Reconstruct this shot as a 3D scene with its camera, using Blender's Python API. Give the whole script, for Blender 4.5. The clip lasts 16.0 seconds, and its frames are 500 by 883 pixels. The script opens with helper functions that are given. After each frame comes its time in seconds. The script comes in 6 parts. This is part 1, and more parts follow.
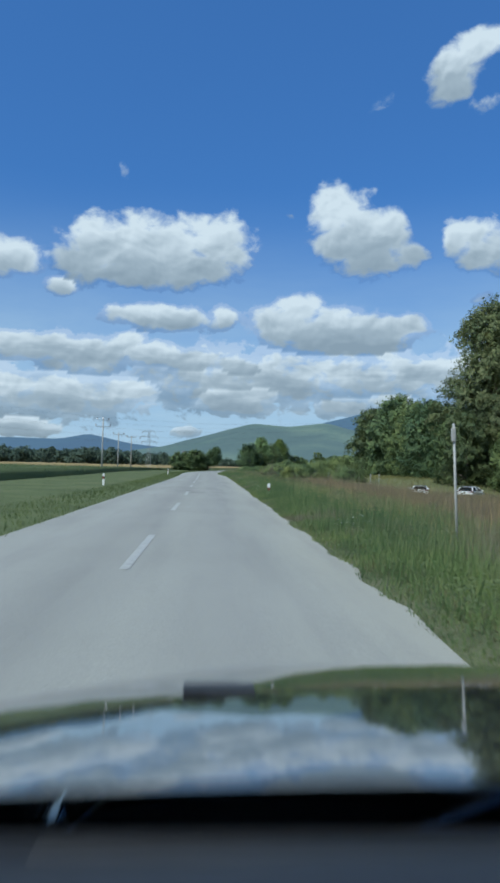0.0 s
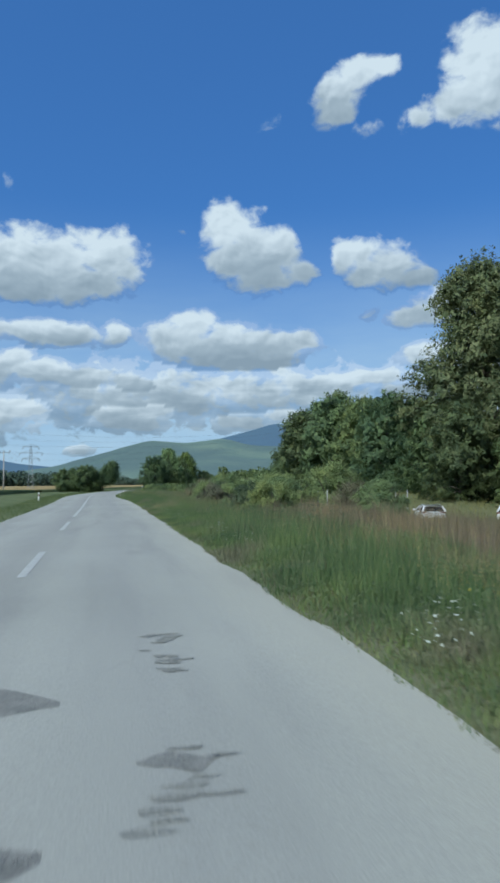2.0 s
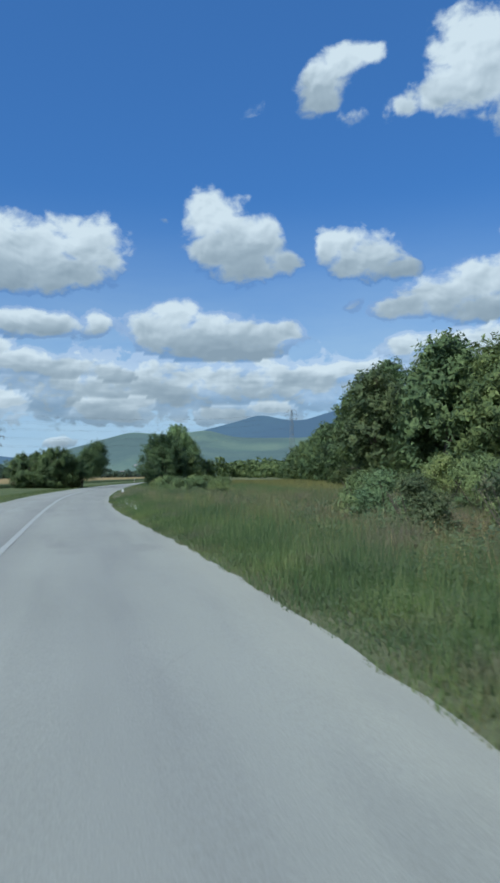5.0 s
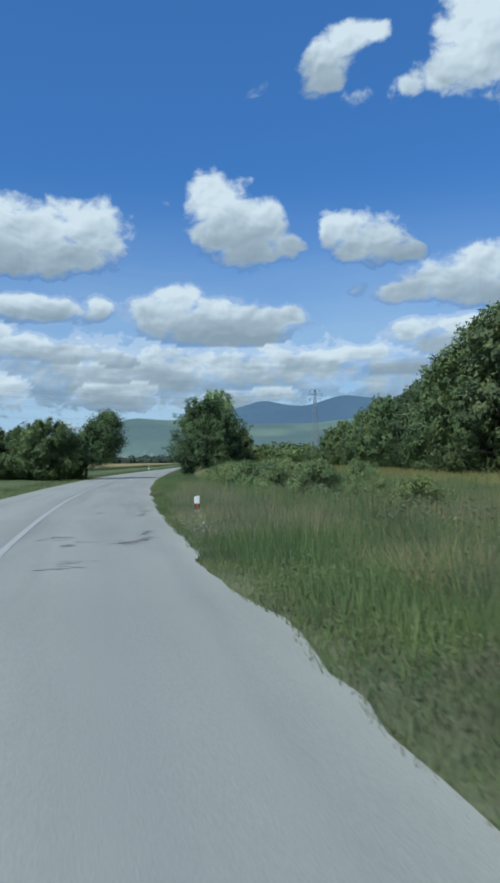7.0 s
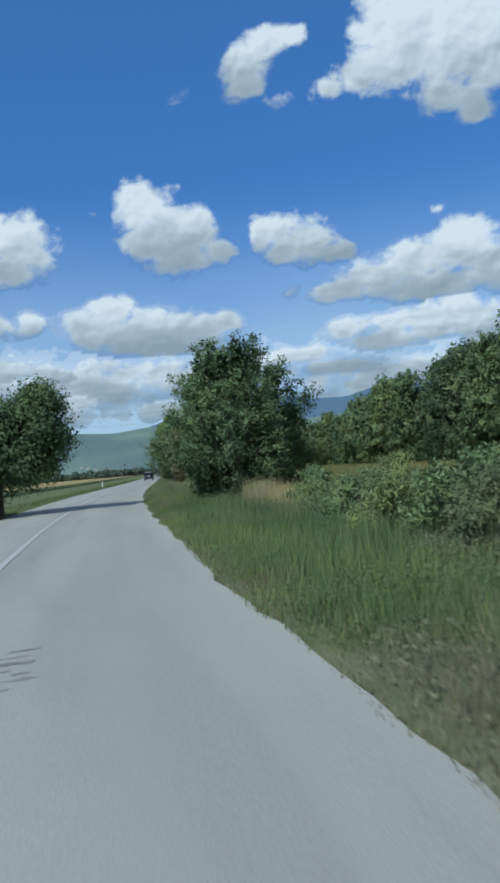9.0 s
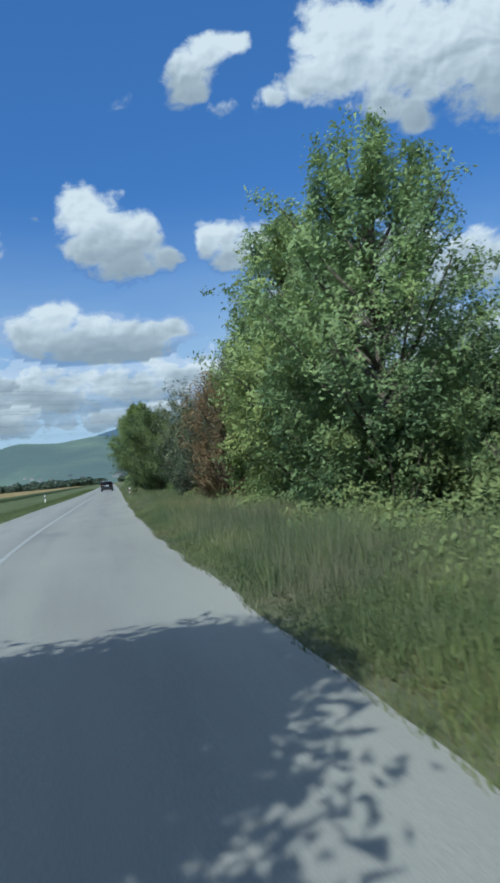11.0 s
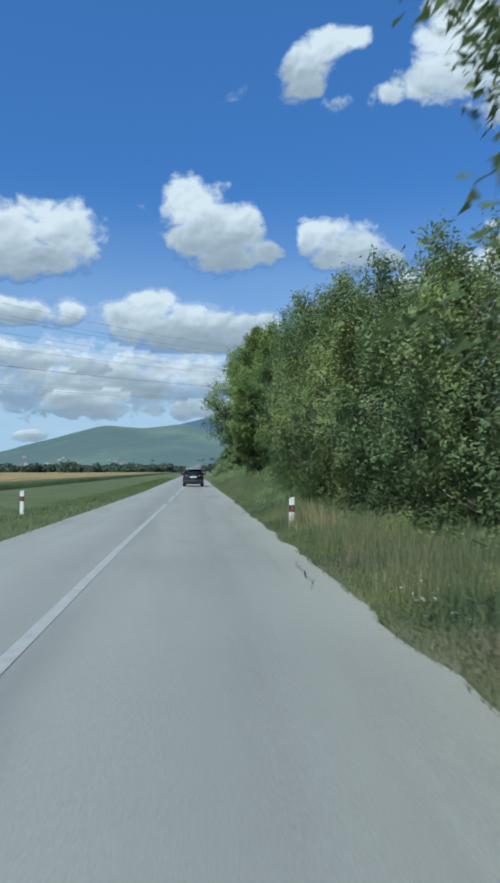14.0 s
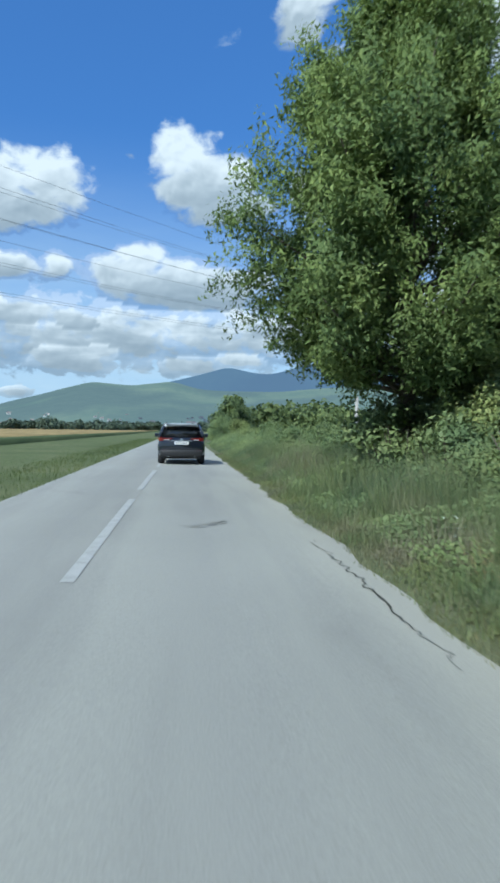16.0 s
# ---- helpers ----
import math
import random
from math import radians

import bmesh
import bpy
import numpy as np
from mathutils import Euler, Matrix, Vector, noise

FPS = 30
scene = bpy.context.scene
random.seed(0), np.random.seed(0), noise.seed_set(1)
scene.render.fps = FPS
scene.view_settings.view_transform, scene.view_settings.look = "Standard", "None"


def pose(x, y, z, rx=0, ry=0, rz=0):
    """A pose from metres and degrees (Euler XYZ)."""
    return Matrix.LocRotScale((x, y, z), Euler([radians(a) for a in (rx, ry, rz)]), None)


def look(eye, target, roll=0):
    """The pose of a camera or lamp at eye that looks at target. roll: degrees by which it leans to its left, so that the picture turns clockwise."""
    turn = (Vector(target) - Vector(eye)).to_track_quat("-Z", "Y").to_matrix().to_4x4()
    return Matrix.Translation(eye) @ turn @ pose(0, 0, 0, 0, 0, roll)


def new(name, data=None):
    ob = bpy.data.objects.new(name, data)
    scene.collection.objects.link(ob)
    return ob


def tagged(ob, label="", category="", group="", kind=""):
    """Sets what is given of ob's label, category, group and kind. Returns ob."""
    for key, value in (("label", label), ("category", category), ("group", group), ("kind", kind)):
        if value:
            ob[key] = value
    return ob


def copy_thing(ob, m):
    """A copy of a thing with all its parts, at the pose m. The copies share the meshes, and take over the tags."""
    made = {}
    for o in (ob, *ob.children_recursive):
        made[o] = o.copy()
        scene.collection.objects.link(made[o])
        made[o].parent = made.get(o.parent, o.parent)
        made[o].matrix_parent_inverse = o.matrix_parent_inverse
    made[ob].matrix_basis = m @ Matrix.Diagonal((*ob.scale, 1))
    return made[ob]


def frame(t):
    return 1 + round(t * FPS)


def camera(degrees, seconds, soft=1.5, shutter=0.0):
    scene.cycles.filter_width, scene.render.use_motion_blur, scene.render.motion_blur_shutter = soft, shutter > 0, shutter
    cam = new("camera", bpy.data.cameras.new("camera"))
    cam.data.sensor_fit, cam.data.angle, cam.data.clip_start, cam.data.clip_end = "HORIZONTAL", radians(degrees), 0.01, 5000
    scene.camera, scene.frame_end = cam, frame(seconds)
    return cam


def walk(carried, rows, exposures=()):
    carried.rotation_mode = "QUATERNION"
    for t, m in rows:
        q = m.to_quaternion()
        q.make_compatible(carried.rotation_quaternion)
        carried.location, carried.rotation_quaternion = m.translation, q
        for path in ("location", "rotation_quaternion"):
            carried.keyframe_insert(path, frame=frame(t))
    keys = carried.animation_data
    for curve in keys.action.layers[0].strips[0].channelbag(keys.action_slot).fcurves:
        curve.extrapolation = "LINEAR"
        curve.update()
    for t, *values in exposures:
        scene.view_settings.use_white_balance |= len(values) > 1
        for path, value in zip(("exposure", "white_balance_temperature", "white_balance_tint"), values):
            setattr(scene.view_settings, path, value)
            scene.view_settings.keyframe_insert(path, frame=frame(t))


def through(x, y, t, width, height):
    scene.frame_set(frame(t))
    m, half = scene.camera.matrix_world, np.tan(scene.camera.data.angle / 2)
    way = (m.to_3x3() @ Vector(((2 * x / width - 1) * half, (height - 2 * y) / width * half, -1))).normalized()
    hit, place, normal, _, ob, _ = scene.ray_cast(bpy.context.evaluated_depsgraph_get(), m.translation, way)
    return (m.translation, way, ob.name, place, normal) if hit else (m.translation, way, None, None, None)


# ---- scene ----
# ---------------------------------------------------------------- camera
cam = camera(39.4, 16.0, soft=3.0, shutter=0.1)
EYE_HEIGHT = 1.3
# seconds, x, y, yaw, pitch, roll
DRIVE = [
    (0.0, 0.00, 0.00, -3.03, 2.02, 1.33),
    (0.5, -0.00, 7.61, -4.97, 2.39, 1.07),
    (1.0, -0.01, 15.07, -7.82, 2.96, 0.12),
    (1.5, -0.02, 22.46, -10.34, 3.28, -0.50),
    (2.0, -0.03, 29.87, -11.50, 3.41, -0.48),
    (2.5, -0.03, 37.37, -11.44, 3.29, -0.60),
    (3.0, -0.04, 45.06, -11.40, 3.29, -0.39),
    (3.5, -0.04, 52.63, -11.63, 3.28, -0.55),
    (4.0, -0.05, 59.81, -12.30, 3.20, -0.59),
    (6.5, -0.51, 94.36, -13.17, 1.81, -0.41),
    (7.0, -0.57, 101.37, -12.81, 1.61, -0.64),
    (7.5, -0.54, 108.28, -12.72, 1.62, -1.12),
    (8.0, -0.38, 115.00, -13.47, 1.80, -1.81),
    (8.5, -0.10, 121.66, -15.02, 1.90, -3.26),
    (9.0, 0.32, 128.44, -17.45, 1.93, -4.68),
    (11.5, 4.15, 163.90, -21.89, 2.23, -5.50),
    (12.0, 5.25, 171.11, -19.61, 2.75, -4.53),
    (12.5, 6.45, 178.38, -17.49, 3.20, -3.10),
    (13.0, 7.71, 185.77, -16.02, 3.40, -1.90),
    (13.5, 9.01, 193.28, -15.29, 3.13, -0.80),
    (14.0, 10.36, 200.88, -15.06, 2.43, -0.04),
    (14.5, 11.75, 208.59, -15.20, 1.40, 0.50),
    (15.0, 13.20, 216.46, -15.28, 0.22, 0.50),
    (15.5, 14.69, 224.45, -15.62, -0.59, 0.68),
    (16.0, 16.18, 232.51, -16.02, -0.90, 0.72),
]


def eye_pose(x, y, yaw, pitch, roll):
    a, b = radians(yaw), radians(pitch)
    ahead = Vector((-math.sin(a) * math.cos(b), math.cos(a) * math.cos(b), math.sin(b)))
    eye = Vector((x, y, EYE_HEIGHT))
    return look(eye, eye + ahead, roll)


walk(cam, [(t, eye_pose(x, y, yaw, pitch, roll)) for t, x, y, yaw, pitch, roll in DRIVE],
     exposures=[(0.0, -0.28, 5500, 0), (3.0, -0.28, 5500, 0), (12.5, -0.26, 5500, 0), (14.5, -0.15, 5500, 0), (16.0, 0.02, 5500, 0)])

# ---------------------------------------------------------------- light
SUN_ELEVATION, SUN_AZIMUTH = 45.0, -128.0      # azimuth from +y, clockwise
world = bpy.data.worlds.new("sky")
scene.world = world
world.use_nodes = True
wn = world.node_tree.nodes
wl = world.node_tree.links
sky = wn.new("ShaderNodeTexSky")
sky.sky_type = "NISHITA"
sky.sun_disc = False
sky.sun_elevation = radians(SUN_ELEVATION)
sky.sun_rotation = radians(SUN_AZIMUTH)
sky.altitude = 300
sky.air_density, sky.dust_density, sky.ozone_density = 1.0, 0.4, 2.0
wn["Background"].inputs["Strength"].default_value = 0.11
clear = wn.new("ShaderNodeMix")
clear.data_type, clear.blend_type = "RGBA", "MULTIPLY"
clear.inputs[0].default_value = 1.0
clear.inputs[7].default_value = (0.66, 0.94, 1.24, 1)
wl.new(sky.outputs["Color"], clear.inputs[6])
# thin high haze evens the blue out
haze = wn.new("ShaderNodeMix")
haze.data_type = "RGBA"
haze.inputs[0].default_value = 0.42
haze.inputs[7].default_value = (0.88, 2.18, 5.6, 1)
wl.new(clear.outputs[2], haze.inputs[6])
wl.new(haze.outputs[2], wn["Background"].inputs["Color"])

sun_data = bpy.data.lights.new("sun", "SUN")
sun_data.energy = 4.7
sun_data.angle = radians(0.53)
sun_data.color = (1.0, 0.93, 0.82)
sun = new("sun", sun_data)
se, sa = radians(SUN_ELEVATION), radians(SUN_AZIMUTH)
sun_way = Vector((math.sin(sa) * math.cos(se), math.cos(sa) * math.cos(se), math.sin(se)))
sun.matrix_world = look(sun_way * 60, (0, 0, 0))


# ---------------------------------------------------------------- helpers
def material(name):
    m = bpy.data.materials.new(name)
    m.use_nodes = True
    return m, m.node_tree.nodes, m.node_tree.links, m.node_tree.nodes["Principled BSDF"]


def noise_node(n, l, scale, detail=4.0, coords="Object", rough=0.6, distort=0.0):
    tc = n.new("ShaderNodeTexCoord")
    t = n.new("ShaderNodeTexNoise")
    t.inputs["Scale"].default_value = scale
    t.inputs["Detail"].default_value = detail
    t.inputs["Roughness"].default_value = rough
    t.inputs["Distortion"].default_value = distort
    l.new(tc.outputs[coords], t.inputs["Vector"])
    return t


def ramp_node(n, l, source, stops):
    r = n.new("ShaderNodeValToRGB")
    e = r.color_ramp.elements
    while len(e) < len(stops):
        e.new(0.5)
    for k, (p, c) in enumerate(stops):
        e[k].position = p
        e[k].color = (*c, 1) if len(c) == 3 else c
    l.new(source, r.inputs["Fac"])
    return r


def mix_node(n, l, a, b, fac, mode="MIX"):
    m = n.new("ShaderNodeMix")
    m.data_type = "RGBA"
    m.blend_type = mode
    for sock, v in ((m.inputs[0], fac), (m.inputs[6], a), (m.inputs[7], b)):
        if isinstance(v, (int, float)):
            sock.default_value = v
        elif isinstance(v, tuple):
            sock.default_value = (*v, 1)
        else:
            l.new(v, sock)
    return m.outputs[2]


def bump_node(n, l, height, strength, distance, b):
    k = n.new("ShaderNodeBump")
    k.inputs["Strength"].default_value = strength
    k.inputs["Distance"].default_value = distance
    l.new(height, k.inputs["Height"])
    l.new(k.outputs["Normal"], b.inputs["Normal"])


def plain(name, color, rough=0.6, metal=0.0, spread=0.12, scale=8.0, coat=0.0):
    """A painted, plastic or metal surface with slight mottling and fine relief."""
    m, n, l, b = material(name)
    t = noise_node(n, l, scale, 5)
    lo = tuple(c * (1 - spread) for c in color)
    hi = tuple(min(1, c * (1 + spread)) for c in color)
    r = ramp_node(n, l, t.outputs["Fac"], [(0.3, lo), (0.7, hi)])
    l.new(r.outputs["Color"], b.inputs["Base Color"])
    b.inputs["Roughness"].default_value = rough
    b.inputs["Metallic"].default_value = metal
    b.inputs["Coat Weight"].default_value = coat
    return m


def foliage(name, dark, light, third, rough=0.6, through=0.18, patch=None):
    """Leaves or blades: colour varies from leaf to leaf and over the crown; some light passes through."""
    m, n, l, b = material(name)
    g = n.new("ShaderNodeNewGeometry")
    big = noise_node(n, l, 0.45, 3)
    oi = n.new("ShaderNodeObjectInfo")
    r = ramp_node(n, l, g.outputs["Random Per Island"], [(0.0, dark), (0.55, light), (0.97, third)])
    r2 = ramp_node(n, l, big.outputs["Fac"], [(0.35, (0.62, 0.68, 0.7)), (0.65, (1.18, 1.12, 0.95))])
    c = mix_node(n, l, r.outputs["Color"], r2.outputs["Color"], 1.0, "MULTIPLY")
    r3 = ramp_node(n, l, oi.outputs["Random"], [(0.0, (0.82, 0.9, 0.95)), (1.0, (1.15, 1.08, 0.9))])
    c = mix_node(n, l, c, r3.outputs["Color"], 1.0, "MULTIPLY")
    if patch:
        # dry or flowering patches a few metres wide
        pn = noise_node(n, l, 0.33, 4)
        pf = ramp_node(n, l, pn.outputs["Fac"], [(0.54, (0, 0, 0)), (0.64, (1, 1, 1))])
        mottle = ramp_node(n, l, g.outputs["Random Per Island"], [(0.0, tuple(v * 0.65 for v in patch)), (1.0, tuple(v * 1.25 for v in patch))])
        c = mix_node(n, l, c, mottle.outputs["Color"], pf.outputs["Color"])
    l.new(c, b.inputs["Base Color"])
    b.inputs["Roughness"].default_value = rough
    b.inputs["Specular IOR Level"].default_value = 0.18
    tr = n.new("ShaderNodeBsdfTranslucent")
    l.new(c, tr.inputs["Color"])
    mx = n.new("ShaderNodeMixShader")
    mx.inputs["Fac"].default_value = through
    l.new(b.outputs["BSDF"], mx.inputs[1])
    l.new(tr.outputs["BSDF"], mx.inputs[2])
    l.new(mx.outputs["Shader"], n["Material Output"].inputs["Surface"])
    return m


def mesh_of(name, verts, faces_per, face_idx, mats=()):
    """A mesh from numpy arrays whose faces all have the same number of corners."""
    me = bpy.data.meshes.new(name)
    nv, nf = len(verts), len(face_idx) // faces_per
    me.vertices.add(nv)
    me.vertices.foreach_set("co", np.asarray(verts, np.float32).ravel())
    me.loops.add(nf * faces_per)
    me.loops.foreach_set("vertex_index", np.asarray(face_idx, np.int32))
    me.polygons.add(nf)
    me.polygons.foreach_set("loop_start", np.arange(0, nf * faces_per, faces_per, dtype=np.int32))
    for m in mats:
        me.materials.append(m)
    me.update(calc_edges=True)
    return me


def flat(me):
    me.polygons.foreach_set("use_smooth", np.zeros(len(me.polygons), bool))
    return me


def smooth(me):
    me.polygons.foreach_set("use_smooth", np.ones(len(me.polygons), bool))
    return me


def bm_mesh(name, bm, mats=(), soft=False):
    me = bpy.data.meshes.new(name)
    bm.to_mesh(me)
    bm.free()
    for m in mats:
        me.materials.append(m)
    return smooth(me) if soft else me


def part(name, bm, mat, parent, label="", soft=False):
    """Links a bmesh as one mesh object under a thing or a part."""
    ob = new(name, bm_mesh(name, bm, [mat], soft))
    ob.parent = parent
    if label:
        ob["label"] = label
    return ob


def part_me(name, me, parent, label=""):
    ob = new(name, me)
    ob.parent = parent
    if label:
        ob["label"] = label
    return ob


def thing(name, m, label, category, group="", kind=""):
    ob = new(name)
    ob.empty_display_size = 0.2
    ob.matrix_basis = m
    return tagged(ob, label, category, group, kind)


def box(bm, cx, cy, cz, sx, sy, sz, bevel=0.0, m=None):
    r = bmesh.ops.create_cube(bm, size=1, matrix=(m or Matrix()) @ Matrix.LocRotScale((cx, cy, cz), None, (sx, sy, sz)))
    if bevel:
        es = list({e for v in r["verts"] for e in v.link_edges})
        bmesh.ops.bevel(bm, geom=es, offset=bevel, segments=2, affect="EDGES", profile=0.6)
    return bm


def rod(bm, a, b, r0, r1=None, seg=6):
    a, b = Vector(a), Vector(b)
    d = b - a
    m = Matrix.Translation((a + b) / 2) @ d.to_track_quat("Z", "Y").to_matrix().to_4x4()
    bmesh.ops.create_cone(bm, cap_ends=True, segments=seg, radius1=r0, radius2=r0 if r1 is None else r1, depth=d.length, matrix=m)
    return bm


# ---------------------------------------------------------------- the road's line
BEND_START, BEND_RADIUS, BEND_ANGLE = 104.0, 440.0, radians(10.4)
BEND_END = BEND_START + BEND_RADIUS * BEND_ANGLE


def axis(s):
    """x, y and heading (clockwise from +y) at s metres along the lane in which one drives."""
    sway = -0.55 * math.exp(-((s - 108) / 24) ** 2)
    if s < BEND_START:
        return sway, s, 0.0
    a = min(s - BEND_START, BEND_END - BEND_START) / BEND_RADIUS
    x, y = BEND_RADIUS * (1 - math.cos(a)), BEND_START + BEND_RADIUS * math.sin(a)
    if s > BEND_END:
        x, y = x + math.sin(a) * (s - BEND_END), y + math.cos(a) * (s - BEND_END)
    return x + sway, y, a


def at(s, off, z=0.0):
    """The place off metres to the right of the lane's line."""
    x, y, a = axis(s)
    return Vector((x + math.cos(a) * off, y - math.sin(a) * off, z))


def at_many(s, off):
    """The same for numpy arrays; gives x and y."""
    a = np.clip(s - BEND_START, 0, BEND_END - BEND_START) / BEND_RADIUS
    x = BEND_RADIUS * (1 - np.cos(a)) + np.sin(a) * np.maximum(s - BEND_END, 0)
    y = np.minimum(s, BEND_START) + BEND_RADIUS * np.sin(a) + np.cos(a) * np.maximum(s - BEND_END, 0)
    x = x - 0.55 * np.exp(-((s - 108) / 24) ** 2)
    return x + np.cos(a) * off, y - np.sin(a) * off


RIGHT_EDGE, LEFT_EDGE, MIDDLE = 1.8, -3.65, -1.15


def ragged(s):
    """How far the broken right edge of the asphalt strays."""
    return 0.14 * noise.noise((s * 0.35, 3.1, 0)) + 0.1 * noise.noise((s * 1.3, 7.7, 0)) + 0.07 * noise.noise((s * 3.1, 1.2, 0))


def right_edge(s):
    """Where the asphalt ends on the right; works for arrays too."""
    return np.interp(s, (0, 86, 98, 120, 135, 150, 170, 205, 240, 300), (1.84, 1.84, 1.44, 1.34, 1.26, 1.42, 1.58, 1.57, 1.74, 1.8))


def left_edge(s):
    return np.interp(s, (12, 80, 130, 200, 222, 245, 300), (-3.6, -3.8, -4.2, -3.85, -3.5, -3.2, -3.2))


def centre(s):
    return np.interp(s, (0, 30, 50, 80, 108, 125, 148, 185, 213, 235, 260, 320), (-1.0, -1.1, -1.3, -1.45, -1.3, -1.6, -1.65, -1.45, -1.28, -1.02, -0.82, -0.74))


def sway_of(s, off):
    """How far the edges' wandering carries what lies at that offset."""
    return np.where(off > 0.9, right_edge(s) - 1.8, np.where(off < -3, left_edge(s) + 3.65, 0.0))


def dip(x, y):
    """The rough field right of the road lies lower before the bend; works for arrays too."""
    u = np.clip((x - 8.0) / 12.0, 0, 1)
    v = np.clip((104.0 - y) / 22.0, 0, 1)
    return -1.7 * u * u * (3 - 2 * u) * v * v * (3 - 2 * v)


def terrain(x, y):
    """The height of the ground away from the road."""
    return float(dip(x, y)) + 0.22 * noise.noise((x * 0.05, y * 0.05, 0.3)) + 0.08 * noise.noise((x * 0.23, y * 0.23, 5))


# ---------------------------------------------------------------- materials
def asphalt_material():
    m, n, l, b = material("worn_asphalt")
    big = noise_node(n, l, 0.22, 4, rough=0.55)
    # wear is drawn out along the road: u runs across it in metres, v along it
    uv = n.new("ShaderNodeUVMap")
    uv.uv_map = "across"
    along = n.new("ShaderNodeMapping")
    along.inputs["Scale"].default_value = (1.0, 0.09, 1)
    l.new(uv.outputs["UV"], along.inputs["Vector"])
    mid = n.new("ShaderNodeTexNoise")
    mid.inputs["Scale"].default_value, mid.inputs["Detail"].default_value = 1.6, 5
    l.new(along.outputs["Vector"], mid.inputs["Vector"])
    fine = noise_node(n, l, 95, 3)
    base = ramp_node(n, l, big.outputs["Fac"], [(0.3, (0.292, 0.29, 0.262)), (0.7, (0.325, 0.322, 0.292))])
    spots = ramp_node(n, l, mid.outputs["Fac"], [(0.28, (0.88, 0.88, 0.89)), (0.5, (1.0, 1.0, 1.0)), (0.8, (1.04, 1.04, 1.03))])
    grit = ramp_node(n, l, fine.outputs["Fac"], [(0.3, (0.82, 0.82, 0.82)), (0.7, (1.15, 1.15, 1.15))])
    c = mix_node(n, l, base.outputs["Color"], spots.outputs["Color"], 1.0, "MULTIPLY")
    c = mix_node(n, l, c, grit.outputs["Color"], 1.0, "MULTIPLY")
    # dark wheel-polished bands and dust along the lanes
    sep = n.new("ShaderNodeSeparateXYZ")
    l.new(uv.outputs["UV"], sep.inputs[0])
    add = n.new("ShaderNodeMath")
    add.operation = "MULTIPLY_ADD"
    add.inputs[1].default_value = 0.9
    l.new(mid.outputs["Fac"], add.inputs[0])
    l.new(sep.outputs["X"], add.inputs[2])
    band = n.new("ShaderNodeMapRange")
    band.inputs["From Min"].default_value = -3.7
    band.inputs["From Max"].default_value = 2.6
    l.new(add.outputs[0], band.inputs["Value"])
    track = ramp_node(n, l, band.outputs["Result"], [(0.0, (1.06, 1.05, 1.0)), (0.12, (0.99, 0.99, 0.99)), (0.28, (1.05, 1.05, 1.05)), (0.42, (0.88, 0.88, 0.89)),
                                                  (0.56, (1.03, 1.03, 1.02)), (0.7, (0.93, 0.93, 0.94)), (0.82, (1.02, 1.02, 1.0)), (0.95, (1.12, 1.1, 1.03))])
    c = mix_node(n, l, c, track.outputs["Color"], 1.0, "MULTIPLY")
    # dark damp patches and mends
    tc = n.new("ShaderNodeTexCoord")
    mp = n.new("ShaderNodeMapping")
    mp.inputs["Scale"].default_value = (0.55, 0.2, 1)
    l.new(tc.outputs["Object"], mp.inputs["Vector"])
    pt = n.new("ShaderNodeTexNoise")
    pt.inputs["Scale"].default_value = 0.9
    pt.inputs["Detail"].default_value = 5
    l.new(mp.outputs["Vector"], pt.inputs["Vector"])
    pf = ramp_node(n, l, pt.outputs["Fac"], [(0.64, (0, 0, 0)), (0.72, (1, 1, 1))])
    c2 = mix_node(n, l, c, (0.17, 0.168, 0.16), pf.outputs["Color"])
    fac = mix_node(n, l, c, c2, 0.3)
    # hair cracks
    vo = n.new("ShaderNodeTexVoronoi")
    vo.feature = "DISTANCE_TO_EDGE"
    vo.inputs["Scale"].default_value = 0.42
    wob = mix_node(n, l, tc.outputs["Object"], mid.outputs["Color"], 0.25)
    l.new(wob, vo.inputs["Vector"])
    cr = ramp_node(n, l, vo.outputs["Distance"], [(0.0, (1, 1, 1)), (0.006, (0, 0, 0))])
    gate = ramp_node(n, l, big.outputs["Fac"], [(0.55, (0, 0, 0)), (0.62, (0.07, 0.07, 0.07))])
    k = mix_node(n, l, cr.outputs["Color"], gate.outputs["Color"], 1.0, "MULTIPLY")
    c3 = mix_node(n, l, fac, (0.06, 0.06, 0.055), k)
    l.new(c3, b.inputs["Base Color"])
    b.inputs["Roughness"].default_value = 0.88
    b.inputs["Specular IOR Level"].default_value = 0.3
    bump_node(n, l, fine.outputs["Fac"], 0.35, 0.004, b)
    return m


def soil_material(name, lo, mid_c, hi, scale=0.5, fine_scale=30):
    m, n, l, b = material(name)
    t = noise_node(n, l, scale, 6)
    f = noise_node(n, l, fine_scale, 4)
    r = ramp_node(n, l, t.outputs["Fac"], [(0.3, lo), (0.5, mid_c), (0.72, hi)])
    g = ramp_node(n, l, f.outputs["Fac"], [(0.3, (0.7, 0.7, 0.7)), (0.7, (1.25, 1.25, 1.2))])
    l.new(mix_node(n, l, r.outputs["Color"], g.outputs["Color"], 1.0, "MULTIPLY"), b.inputs["Base Color"])
    b.inputs["Roughness"].default_value = 0.95
    b.inputs["Specular IOR Level"].default_value = 0.2
    bump_node(n, l, f.outputs["Fac"], 0.6, 0.05, b)
    return m


